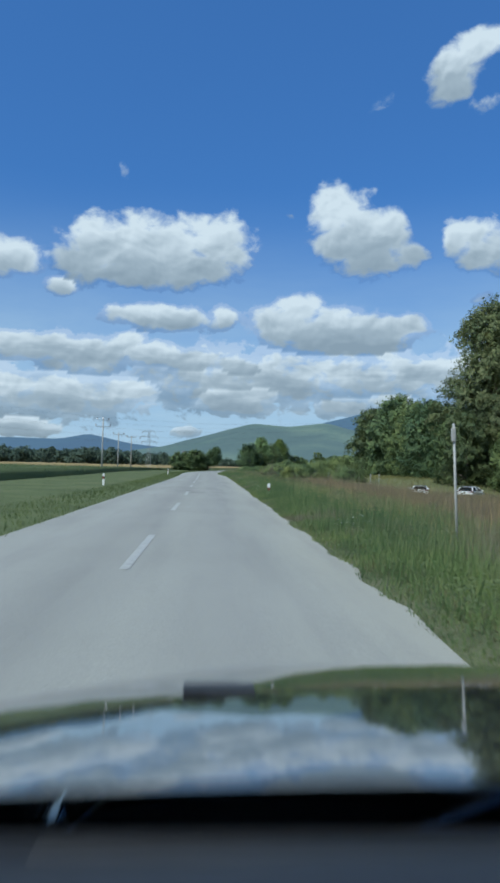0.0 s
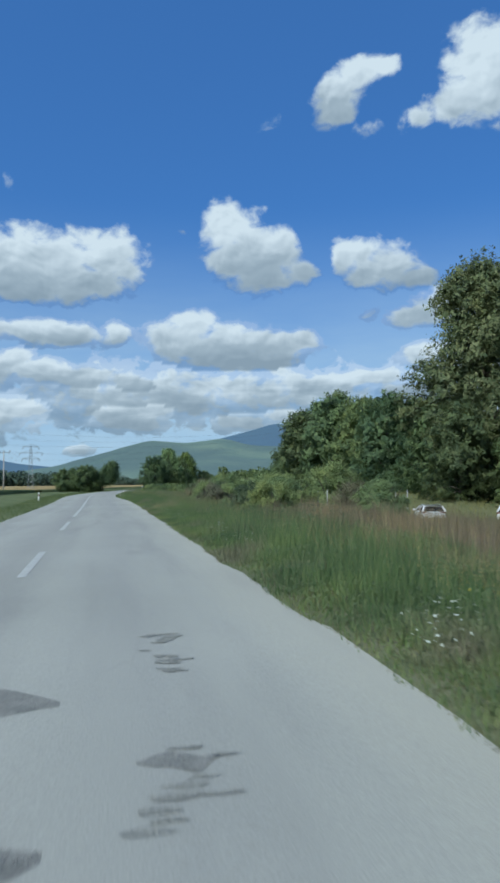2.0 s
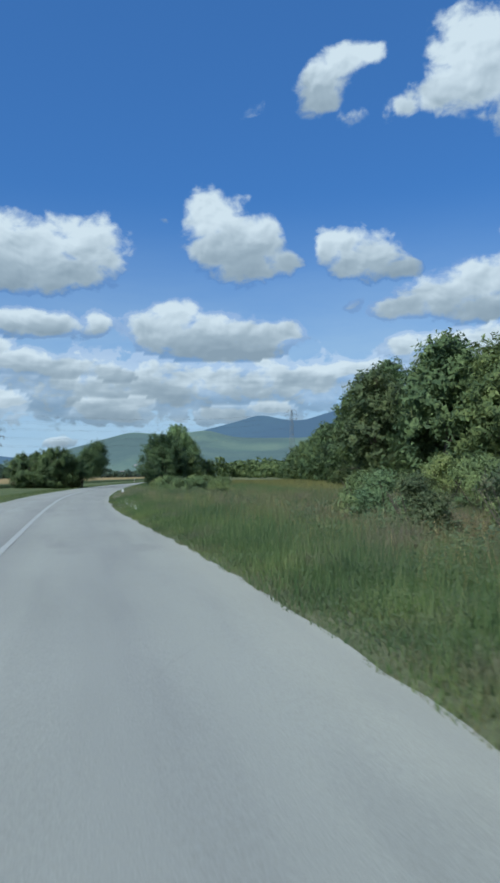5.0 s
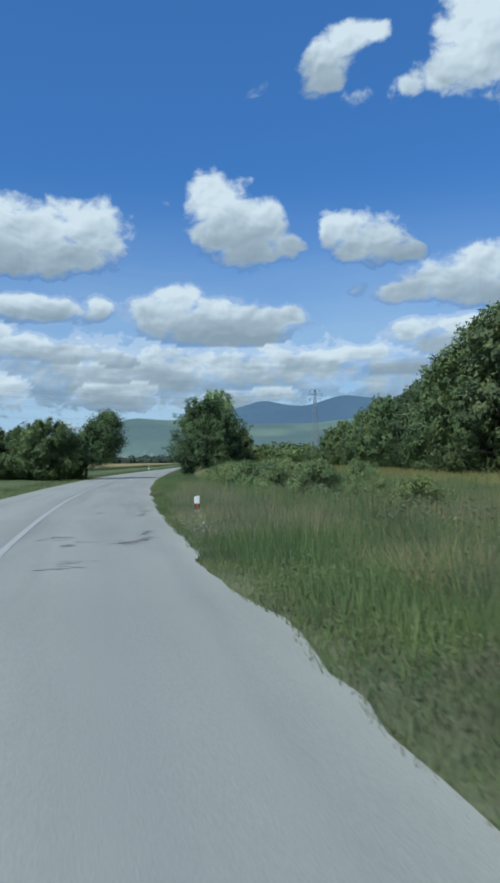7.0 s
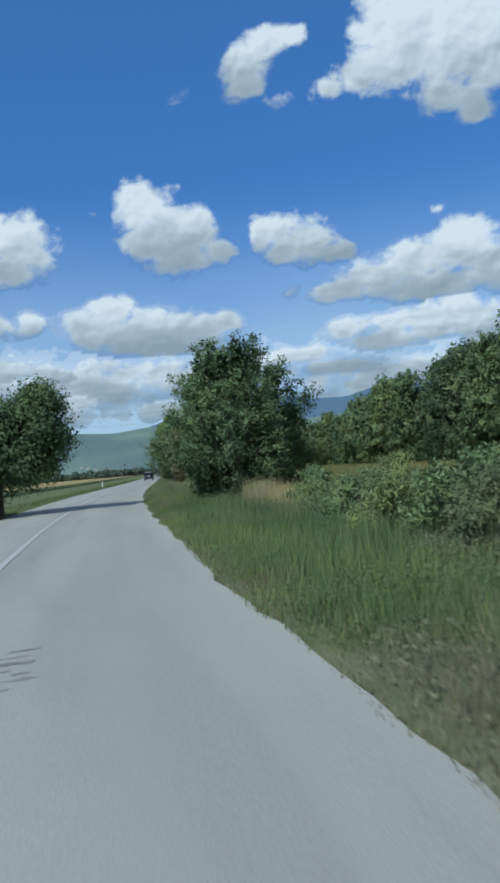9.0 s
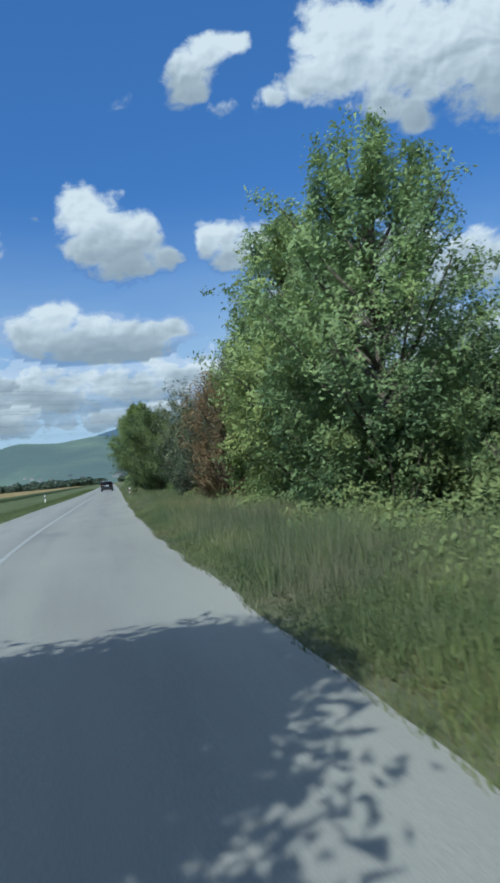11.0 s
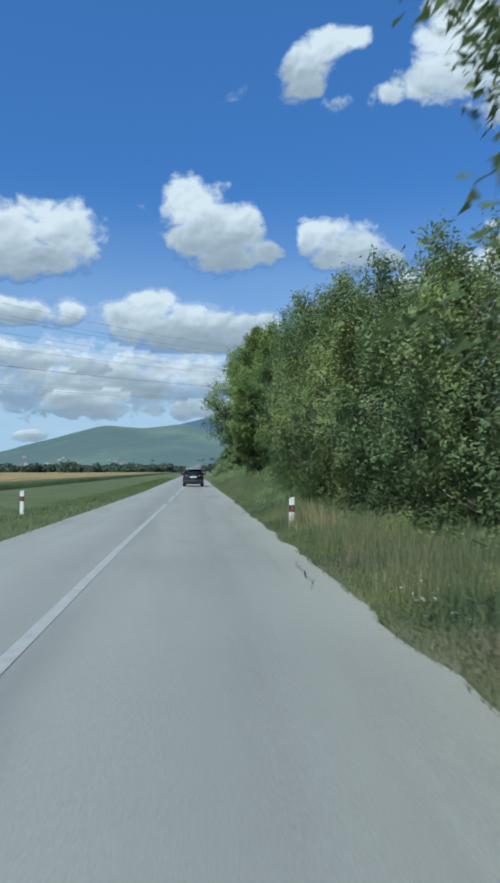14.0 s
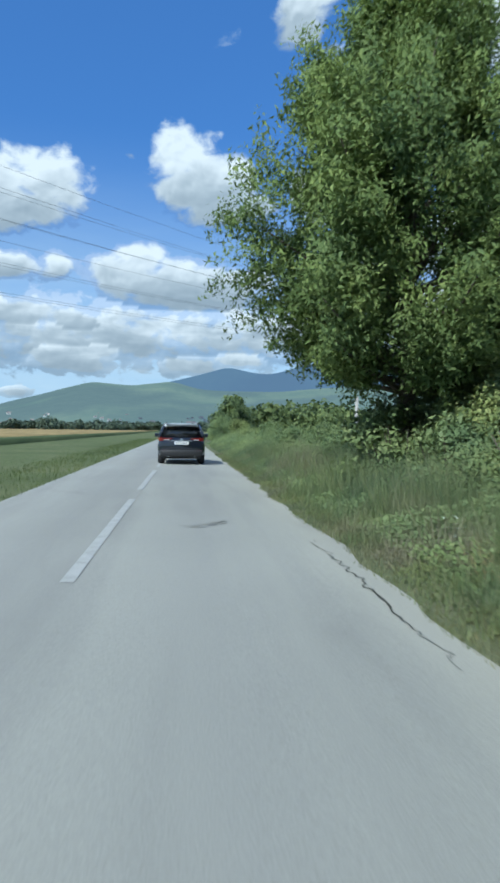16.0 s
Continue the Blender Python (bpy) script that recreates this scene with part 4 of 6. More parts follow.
def branch_tree(name, seed, height, base, spread, count, leaves, size, mat, place, label, category="tree", group="", radius=None,
                fat=0.6, top=0.35, rise=0.5, twigs=9, droop=0.25, long=1.6, wide=(1.0, 1.0), lift=0.25, puff=0.16):
    """A tree grown from limbs: every limb carries twigs and every twig its leaves, so that shoots stand out of the outline.
    fat: where along the crown it is widest; top: its width at the tip; rise: how steeply the limbs climb; lift: how upright the twigs stand."""
    rng = np.random.default_rng(seed)
    u = (np.arange(count) + rng.random(count)) / count
    shape = np.where(u < fat, np.sqrt(np.clip(1 - ((u - fat) / max(fat, 0.05)) ** 2 * 0.75, 0, 1)), 1 - (1 - top) * ((u - fat) / (1 - fat)) ** 1.6)
    reach = spread * shape * rng.uniform(0.62, 1.08, count)
    a = 2.4 * np.arange(count) + rng.normal(size=count) * 0.4
    tip = np.stack([np.cos(a) * reach * wide[0], np.sin(a) * reach * wide[1], base + (height - base) * u], 1)
    tip[:, 2] = np.minimum(tip[:, 2], height)
    root = np.zeros((count, 3))
    root[:, 2] = np.clip(tip[:, 2] - reach * rise - 0.2 * height * u, 0.1, height * 0.8)
    t = thing(name, place, label, category, group)
    r0 = radius or height * 0.02
    bm = bmesh.new()
    for k in range(5):
        rod(bm, (0, 0, -0.3 if k == 0 else height * 0.17 * k), (0, 0, height * 0.17 * (k + 1)), r0 * (1 - 0.17 * k), r0 * (1 - 0.17 * (k + 1)), 8)
    for k in range(0, count, max(1, count // 60)):
        mid = (root[k] + tip[k]) / 2
        mid[2] -= 0.06 * reach[k]
        rod(bm, root[k], mid, r0 * 0.32, r0 * 0.2, 5)
        rod(bm, mid, tip[k], r0 * 0.2, r0 * 0.05, 5)
    part("trunk", bm, BARK, t, soft=True)
    n = count * twigs
    b = np.repeat(np.arange(count), twigs)
    f = rng.uniform(0.3, 1.0, n) ** 0.7
    start = root[b] + (tip[b] - root[b]) * f[:, None]
    way = (tip - root) / (np.linalg.norm(tip - root, axis=1, keepdims=True) + 1e-6)
    way = way[b] * 0.8 + rng.normal(size=(n, 3)) * 0.6
    way[:, 2] += lift
    way /= np.linalg.norm(way, axis=1, keepdims=True)
    length = (0.2 + 0.24 * reach[b]) * rng.uniform(0.5, 1.25, n)
    per = max(3, leaves // n)
    q = np.repeat(np.arange(n), per)
    g = rng.random(n * per)
    p = start[q] + way[q] * (length[q] * g)[:, None] + rng.normal(size=(n * per, 3)) * (puff * (1.15 - 0.75 * g))[:, None]
    keep = p[:, 2] > 0.05
    out = way[q] * 0.7 + np.array([0, 0, 0.3])
    part_me("crown", leaves_mesh("crown", p[keep], size, rng, mat, out[keep], long, droop, (0, 0, height * 0.4)), t)
    return t


def standing(s, off, turn=0.0, size=1.0, z=-0.25):
    p = at(s, off)
    return pose(p.x, p.y, z, 0, 0, turn) @ Matrix.Scale(size, 4)


def placed(x, y, turn=0.0, size=1.0, z=-0.25):
    return pose(x, y, z, 0, 0, turn) @ Matrix.Scale(size, 4)


def copy_at(ob, m):
    """A copy of a thing whose pose may also scale it."""
    c = copy_thing(ob, m)
    c.matrix_basis = m
    return c


# the wood beyond the rough field
WOOD = "trees of the wood edge"
wood_kinds = [(tree("tree", 11, 17, 0.6, 7.0, 40, 15000, 0.36, LEAF_DARK, standing(150, 38), "broad dark green deciduous tree of a wood edge", group=WOOD, tier=1.15), 17.0),
              (tree("tree", 12, 14, 0.3, 6.0, 36, 14000, 0.34, LEAF_WOOD, standing(203, 37, 0, 0.9), "rounded mid-green tree of a wood edge", group=WOOD, tier=1.15), 14.0),
              (tree("tree", 13, 12, 0.2, 5.6, 34, 13000, 0.33, LEAF_DARK, standing(228, 37, 0, 1.05), "low dense dark green tree of a wood edge", group=WOOD, tier=1.15), 12.0),
              (tree("tree", 14, 18, 0.6, 6.4, 38, 15000, 0.36, LEAF_DARK, standing(176, 38, 0, 1.0), "tall dark green tree of a wood edge", group=WOOD, tier=1.2), 18.0)]


def wood_height(s):
    """How tall the wood's edge stands along the road."""
    return float(np.interp(s, (60, 98, 112, 125, 150, 178, 184, 195, 230, 250, 276, 298, 320, 345), (9, 11, 13, 14.8, 16.6, 17.3, 14.4, 13.2, 12.6, 11.6, 10.4, 7.6, 5.6, 4.6)))


rng = np.random.default_rng(23)
for row, (off0, step, s0, s1) in enumerate(((36.5, 6.5, 76, 342), (43.0, 8.0, 64, 336))):
    s = s0
    while s < s1:
        k = int(rng.integers(4))
        off = off0 + rng.normal() * 1.1 + (4.0 if s < 92 else 0.0)
        tall = wood_height(s + rng.normal() * 1.5) * rng.uniform(0.86, 1.0) * (0.97, 0.92, 0.85)[row]
        p = at(s, off)
        copy_at(wood_kinds[k][0], standing(s, off, 360 * rng.random(), tall / wood_kinds[k][1], -0.3 + float(dip(p.x, p.y))))
        s += step * rng.uniform(0.75, 1.2)
tree("tree", 21, 27, 2.0, 10.5, 60, 70000, 0.3, LEAF_GREY, placed(43, 103), "very tall airy grey-green poplar above the wood edge", radius=0.5, top_narrow=0.35, limbs=26, rough=0.35, shell=0.7)

# trees by the bend
branch_tree("tree", 31, 6.3, 0.15, 2.85, 150, 80000, 0.085, LEAF_DARK, standing(155.5, 5.2), "lone round roadside tree with spiky top shoots", fat=0.5, top=0.45, rise=0.7, twigs=8, lift=0.5)
branch_tree("tree", 32, 4.0, 0.1, 2.0, 70, 26000, 0.1, LEAF_DARK, standing(160.5, 7.8), "low dark roadside tree with dense foliage", rise=0.4)
branch_tree("tree", 33, 4.8, 0.2, 2.9, 100, 50000, 0.1, LEAF_DARK, standing(157, -7.2), "dark round tree beside the bend of the road", group="trees at the bend", rise=0.4)
tree("tree", 34, 5.4, 1.9, 2.3, 34, 46000, 0.105, LEAF_DARK, standing(158, -4.3), "dark tree with a crown hanging towards the road", group="trees at the bend", lean=1.7)
branch_tree("tree", 36, 2.9, 0.05, 1.9, 60, 26000, 0.09, LEAF_DARK, standing(158.4, -5.9), "low dark tree filling the gap at the bend", group="trees at the bend", rise=0.4)
branch_tree("tree", 35, 4.3, 0.2, 2.7, 90, 44000, 0.1, LEAF_DARK, standing(160, -10.8), "dark dense tree beside the bend of the road", group="trees at the bend", rise=0.4)

# the dense belt right of the road
BELT = "trees of the roadside belt"


def belt_tree(seed, s, off, height, spread, leaves, mat, label, base=0.1, size=0.056, count=120, **more):
    return branch_tree("tree", seed, height, base, spread, count, leaves, size, mat, standing(s, off), label, group=BELT, **more)


belt_tree(40, 171.0, 6.6, 8.6, 2.9, 76000, LEAF_LIT, "bright green roadside tree leafy to the ground", size=0.07)
belt_tree(41, 175.6, 6.5, 8.6, 2.6, 84000, LEAF_LIT, "tall yellowish green roadside tree leafy to the ground", size=0.07, top=0.2)
belt_tree(42, 179.6, 6.7, 7.2, 2.3, 60000, LEAF_LIT, "bright green roadside tree with upright crown", size=0.08)
belt_tree(43, 182.2, 4.9, 5.1, 1.5, 30000, LEAF_RUST, "roadside tree with rust-brown withered leaves", size=0.048, rise=1.0, lift=0.6, top=0.55, puff=0.12)
belt_tree(62, 183.6, 6.4, 5.0, 1.7, 45900, LEAF_HEDGE, "green roadside tree behind a withered one", rise=0.8, lift=0.5)
belt_tree(44, 185.6, 5.6, 5.4, 1.6, 30000, LEAF_GREY, "grey-green roadside tree leafy to the ground", rise=0.9, lift=0.5)
belt_tree(45, 189.8, 4.9, 5.9, 2.0, 34000, LEAF_SILVER, "airy silvery roadside tree with pale leaves", 0.5, 0.055, 130, rise=1.2, lift=0.5, top=0.6, puff=0.12)
belt_tree(63, 192.6, 7.6, 7.8, 1.8, 40000, LEAF_DARK, "tall dark tree behind a silvery one", 1.0, rise=0.8, lift=0.5)
belt_tree(56, 191.0, 5.4, 3.6, 1.9, 40500, LEAF_MID, "dense green bush-like tree below a silvery one")
belt_tree(55, 197.0, 6.8, 4.0, 1.9, 30000, LEAF_DARK, "bushy dark green roadside tree below the taller ones")
belt_tree(47, 201.5, 6.8, 3.1, 1.8, 40500, LEAF_MID, "dense bushy roadside tree leafy to the ground")
belt_tree(46, 204.2, 4.6, 6.3, 3.3, 110000, LEAF_DARK, "dark feathery tree with level branches above the hedge", 0.8, 0.055, 150, fat=0.5, top=0.7, rise=0.3, lift=0.35, puff=0.13, twigs=9)
belt_tree(60, 205.5, 5.6, 3.9, 2.0, 45900, LEAF_MID, "dense green hedge tree below a feathery dark one")
belt_tree(57, 210.0, 5.5, 5.3, 2.0, 54000, LEAF_HEDGE, "green hedge-like roadside tree leafy to the ground", top=0.6, lift=0.5)
belt_tree(61, 213.5, 5.2, 5.7, 1.9, 54000, LEAF_MID, "green roadside tree grown into the hedge", top=0.6, lift=0.5)
belt_tree(48, 217.0, 5.0, 6.3, 2.0, 59400, LEAF_HEDGE, "dense green roadside tree leafy to the ground", top=0.6, lift=0.5)
belt_tree(49, 220.3, 4.7, 6.9, 2.0, 59400, LEAF_MID, "green bushy roadside tree leafy to the ground", top=0.5, lift=0.5)
belt_tree(50, 223.6, 4.5, 7.2, 2.0, 62100, LEAF_HEDGE, "full green roadside tree leafy to the ground", top=0.5, lift=0.5)
belt_tree(51, 227.0, 4.5, 8.0, 2.0, 62100, LEAF_HEDGE, "yellowish green roadside tree with drooping sprays", droop=0.6, top=0.5)
belt_tree(52, 230.4, 4.8, 8.3, 2.0, 62100, LEAF_MID, "green roadside tree leafy to the ground", top=0.5)
belt_tree(64, 237.5, 6.2, 5.8, 1.9, 50000, LEAF_HEDGE, "dense dark tree at the end of the belt", lift=0.5)
belt_tree(53, 234.8, 5.2, 6.0, 1.6, 46000, LEAF_GREY, "grey-green scrubby tree with bare twigs at the end of the belt", size=0.07, rise=0.8, lift=0.5)
belt_tree(54, 248.5, 4.8, 11.2, 3.7, 260000, LEAF_LOCUST, "large roadside locust tree with drooping green sprays", 2.9, 0.066, 230, fat=0.3, top=0.18, rise=0.3, twigs=12, droop=0.6, long=1.8, lift=-0.1, puff=0.2, radius=0.24)
belt_tree(58, 253, 9.6, 5.6, 2.9, 40000, LEAF_DARK, "dark bushy tree behind the large locust", size=0.09)
belt_tree(59, 248, 7.0, 3.8, 2.4, 52000, LEAF_MID, "green bushy tree below the large locust", size=0.08)


def bush(name, seed, height, spread, leaves, size, mat, place, label, group="", count=16):
    rng = np.random.default_rng(seed)
    lumps = crown_lumps(rng, count, height, 0.0, spread, 0.3)
    t = thing(name, place, label, "bush", group)
    for q in range(7):
        a = rng.random() * 6.28
        bm = rod(bmesh.new(), (math.cos(a) * 0.1, math.sin(a) * 0.1, -0.1), (math.cos(a) * spread * 0.6, math.sin(a) * spread * 0.6, height * rng.uniform(0.6, 0.9)), 0.025, 0.008, 4)
        part("stem", bm, BARK, t)
    p, d = sprays(rng, leaves, lumps, 0.4, 10, size * 2)
    keep = p[:, 2] > 0.0
    part_me("foliage", leaves_mesh("foliage", p[keep], size, rng, mat, d[keep] * 0.8, heart=(0, 0, height * 0.2)), t)
    return t


SCRUB = "bushes beside the road"
b1 = bush("bush", 61, 2.2, 1.6, 12500, 0.058, LEAF_YELLOW, standing(76, 8.0), "green leafy bush in tall roadside weeds", SCRUB)
b2 = bush("bush", 62, 1.7, 1.5, 12000, 0.057, LEAF_MID, standing(79, 11), "dark green bush in tall roadside weeds", SCRUB)
b3 = bush("bush", 63, 1.5, 1.4, 14000, 0.04, LEAF_BRUSH, standing(72.5, 6.5), "grey-brown bush gone to seed beside the road", SCRUB)
b_grey = bush("bush", 65, 1.7, 1.4, 11000, 0.05, LEAF_GREY, standing(85, 7.8), "grey-green bush in tall roadside weeds", SCRUB)
b4 = bush("bush", 64, 1.8, 1.4, 7500, 0.07, LEAF_YELLOW, standing(246, 4.8), "yellowish green bush below roadside trees", SCRUB)
q = 0
for s, off, src, size in ((66, 9.5, b2, 1.1), (82, 7.4, b3, 1.2), (86, 9.6, b1, 1.0), (84, 13, b2, 1.3), (91, 12, b3, 1.2), (95, 9, b2, 0.9), (69, 13, b1, 1.2), (75, 15, b2, 1.5), (63, 12, b3, 1.0),
                          (58.5, 6.6, b1, 0.7), (60.3, 7.4, b2, 0.9), (62, 6.2, b_grey, 0.8), (63.5, 8.4, b2, 1.0), (65.5, 6.6, b1, 0.75), (67.5, 7.6, b_grey, 0.9), (70.5, 8.6, b2, 1.0), (74.5, 7.0, b_grey, 0.9), (78, 6.6, b1, 0.75), (81, 9.2, b2, 1.0), (88, 7.2, b_grey, 0.85), (92, 8.4, b2, 0.9), (57, 11, b2, 0.9), (98, 15, b2, 1.2), (106, 18, b1, 1.1),
                          (119, 8.2, b2, 0.59), (124, 8.5, b1, 0.52), (129, 9.8, b2, 0.8), (133.2, 6.8, b_grey, 0.8), (136.5, 9.6, b1, 0.65), (139.5, 7.6, b2, 0.75), (143, 9.0, b_grey, 0.8), (127.5, 7.5, b2, 0.82), (129.5, 6.2, b2, 0.72), (131, 8.4, b1, 0.69), (135, 8, b2, 0.87), (138, 6.6, b4, 0.62), (141, 8.2, b1, 0.68), (145, 6.4, b2, 0.68), (148, 8.5, b1, 0.68), (151, 7, b4, 0.72),
                          (132.6, 5.6, b2, 0.85), (134.2, 5.0, b2, 0.78), (135.4, 6.2, b1, 0.62), (136.2, 4.7, b_grey, 0.72), (137.6, 5.3, b2, 0.82), (139.2, 4.6, b2, 0.62), (140.2, 5.6, b1, 0.48), (141.6, 4.8, b2, 0.6), (143.2, 5.4, b_grey, 0.6), (144.6, 4.9, b2, 0.58),
                          (153, 5.6, b2, 0.49), (162, 6.5, b1, 1.0), (166, 7, b2, 1.1), (170, 6.2, b1, 1.1), (174, 6.8, b4, 1.1),
                          (194.5, 5.2, b4, 0.75), (197, 4.9, b4, 0.85), (199, 4.9, b4, 0.8), (201, 5.0, b4, 0.75), (204, 4.4, b4, 0.5), (207, 4.2, b2, 0.6), (236, 4.7, b2, 0.8), (240, 4.7, b1, 0.75), (243, 5.2, b4, 1.1), (246.5, 6.0, b1, 1.1), (248, 4.6, b4, 1.15), (250, 5.2, b1, 0.95), (253, 6.6, b2, 1.0), (255, 5.0, b4, 0.85), (259, 5.4, b1, 0.8), (263, 4.8, b1, 0.75),
                          (268, 5.6, b4, 0.9), (274, 5.0, b1, 0.9), (280, 5.6, b4, 1.0), (288, 5.2, b2, 1.0), (296, 5.8, b4, 1.0), (306, 6, b1, 1.2), (320, 6, b2, 1.5), (328, 5.5, b1, 1.6), (340, 6, b2, 1.8)):
    q += 1
    copy_at(src, standing(s, off, 53 * q, size, -0.2))
b5 = tree("tree", 71, 6.0, 0.1, 3.2, 26, 9000, 0.25, LEAF_DARK, standing(335, 7.5), "dark dense tree where the road runs on", group="far roadside trees")
copy_at(b5, standing(342, 9.5, 80, 0.8))
copy_at(b5, standing(352, 8.5, 150, 0.9))


RIM = (np.arange(-10, 420, 0.25), np.array([ragged(float(v)) for v in np.arange(-10, 420, 0.25)]))
VERGE_PROFILE = ((-6.5, -5.2, -4.3, -3.7, 1.8, 2.6, 3.6, 5.2, 7.0), (-0.06, -0.06, -0.02, -0.04, -0.02, 0.0, -0.06, -0.15, -0.16))


def blades(name, seed, n, s_range, off_range, h_range, width, mat, label, lean=0.35, power=1.0, keep=None, category="grass"):
    """Upright blades over a strip along the road, as one object."""
    rng = np.random.default_rng(seed)
    s = rng.uniform(*s_range, n)
    off = off_range[0] + (off_range[1] - off_range[0]) * rng.random(n) ** power
    if keep is not None:
        ok = keep(s, off, rng)
        s, off = s[ok], off[ok]
        n = len(s)
    if 0 < off_range[0] < 2.5:
        rim = np.interp(s, RIM[0], RIM[1])
        ok = off > 1.75 + rim
        s, off = s[ok], off[ok]
        n = len(s)
    x, y = at_many(s, off + sway_of(s, off))
    z = dip(x, y) + np.interp(off, VERGE_PROFILE[0], VERGE_PROFILE[1])
    clump = 0.75 + 0.25 * np.sin(s * 1.7 + np.sin(off * 2.3)) * np.sin(off * 1.9 + s * 0.41)
    h = rng.uniform(*h_range, n) * clump
    if off_range[0] > 0:
        h *= np.clip(0.3 + (off - 1.8) / 2.2, 0.3, 1.0)
    a = rng.random(n) * 2 * np.pi
    w = width * rng.uniform(0.6, 1.4, n)
    side = np.stack([np.cos(a), np.sin(a), 0 * a], 1) * w[:, None] * 0.5
    b = rng.random(n) * 2 * np.pi
    bend = np.stack([np.cos(b), np.sin(b), 0 * b], 1) * (lean * h * rng.random(n))[:, None]
    base = np.stack([x, y, z], 1)
    up = np.stack([0 * h, 0 * h, h], 1)
    v = np.stack([base - side, base + side, base + up + bend], 1)
    me = mesh_of(name, v.reshape(-1, 3), v.shape[1], np.arange(v.shape[1] * n), [mat])
    return tagged(new(name, me), label, category, kind="stuff")


def leafy_strip(name, seed, n, s_range, offs, heights, size, mat, label):
    """Broad-leaved weeds that rise away from the road, as one object."""
    rng = np.random.default_rng(seed)
    s = rng.uniform(*s_range, n)
    off = rng.uniform(offs[0], offs[-1], n)
    lump = 0.72 + 0.28 * np.sin(s * 1.3 + np.sin(off * 1.7) * 1.5) * np.sin(off * 1.6 + s * 0.37) + 0.2 * np.sin(s * 3.1 + off * 2.2)
    h = np.interp(off, offs, heights) * lump
    x, y = at_many(s, off + sway_of(s, off))
    z = np.interp(off, VERGE_PROFILE[0], VERGE_PROFILE[1]) + h * rng.random(n) ** 0.6
    out = np.stack([np.full(n, -0.5), np.full(n, -0.4), np.full(n, 0.5)], 1)
    return tagged(new(name, leaves_mesh(name, np.stack([x, y, z], 1), size, rng, mat, out)), label, "weeds", kind="stuff")


def off_gravel(s, off, rng):
    return ((s - 69.8) / 1.5) ** 2 + ((off - 2.7) / 1.1) ** 2 > 0.5 + 0.9 * rng.random(len(s))


blades("verge_grass", 81, 130000, (-2, 160), (1.72, 3.6), (0.16, 0.46), 0.013, BLADE_GREEN, "short green grass along the broken asphalt edge", 0.6, 1.0, off_gravel)
blades("pale_verge_grass", 101, 85000, (158, 270), (1.72, 3.6), (0.16, 0.46), 0.013, BLADE_PALE, "short pale grass along the broken asphalt edge", 0.6)
blades("edge_grass", 103, 90000, (-2, 162), (1.66, 2.5), (0.1, 0.26), 0.011, BLADE_EDGE, "short brownish grass creeping over the asphalt edge", 0.9, 1.0, off_gravel)
blades("pale_edge_grass", 104, 60000, (158, 272), (1.66, 2.5), (0.1, 0.26), 0.011, BLADE_EDGE, "short brownish grass creeping over the asphalt edge", 0.9)
blades("hedge_plumes", 106, 14000, (176, 214), (3.5, 5.2), (0.3, 0.7), 0.011, BLADE_PLUME, "pinkish-brown grass plumes at the hedge foot", 0.45)
blades("tall_weeds", 107, 34000, (234, 264), (2.7, 5.2), (0.6, 1.4), 0.014, BLADE_PALE, "tall pale green weeds below the large locust", 0.6, category="weeds")
blades("brown_plumes", 105, 30000, (12, 78), (6.0, 17), (0.75, 1.25), 0.012, BLADE_PLUME, "tall pinkish-brown grass plumes behind the verge", 0.35)
blades("roadside_grass", 80, 140000, (-2, 162), (2.1, 6.4), (0.35, 0.8), 0.012, BLADE_GREEN, "knee-high green roadside grass", 0.55, 1.0, off_gravel)
blades("pale_roadside_grass", 102, 80000, (158, 285), (2.1, 6.0), (0.35, 0.8), 0.012, BLADE_PALE, "knee-high pale roadside grass", 0.55)
blades("tall_grass", 82, 130000, (-5, 120), (4.6, 17), (0.4, 0.85), 0.015, BLADE_DRY, "tall half-dry grass behind the verge", 0.45, 1.0, off_gravel)
blades("seed_heads", 79, 9000, (-5, 130), (3.4, 12), (0.6, 1.0), 0.009, BLADE_STRAW, "bleached straw and seed heads in the tall grass", 0.35, 1.0, off_gravel)
blades("field_grass", 83, 80000, (0, 260), (14, 45), (0.3, 0.75), 0.04, BLADE_FIELD, "rough grass field reaching to the wood", 0.4)
blades("weeds", 84, 90000, (95, 165), (4.0, 17), (0.35, 0.85), 0.013, BLADE_GREEN, "tall green weeds behind the verge", 0.5)
blades("straw_clump", 78, 3600, (146.8, 149.8), (4.5, 5.8), (0.8, 1.25), 0.012, BLADE_STRAW, "pale dry reed clump at the verge", 0.25)
blades("belt_undergrowth", 85, 80000, (161, 290), (2.2, 6), (0.4, 0.95), 0.013, BLADE_PALE, "grass and weeds under the roadside trees", 0.5)
blades("plumed_grass", 77, 420, (215.3, 218.8), (2.2, 3.2), (0.6, 1.05), 0.022, BLADE_STRAW, "pale plumed grasses beside the reflector post", 0.4)
blades("left_verge_grass", 86, 50000, (-5, 330), (-6.0, -3.55), (0.06, 0.24), 0.018, BLADE_MEADOW, "short grass along the road's far edge", 0.5)
blades("meadow_grass", 87, 50000, (-5, 330), (-13.4, -5.5), (0.06, 0.16), 0.03, BLADE_MEADOW, "short mown meadow grass", 0.5)
blades("crop", 88, 36000, (0, 152), (-60, -13.4), (0.5, 1.2), 0.09, BLADE_MEADOW, "dark green maize plants in a field", 0.5, 2.0, category="crop")

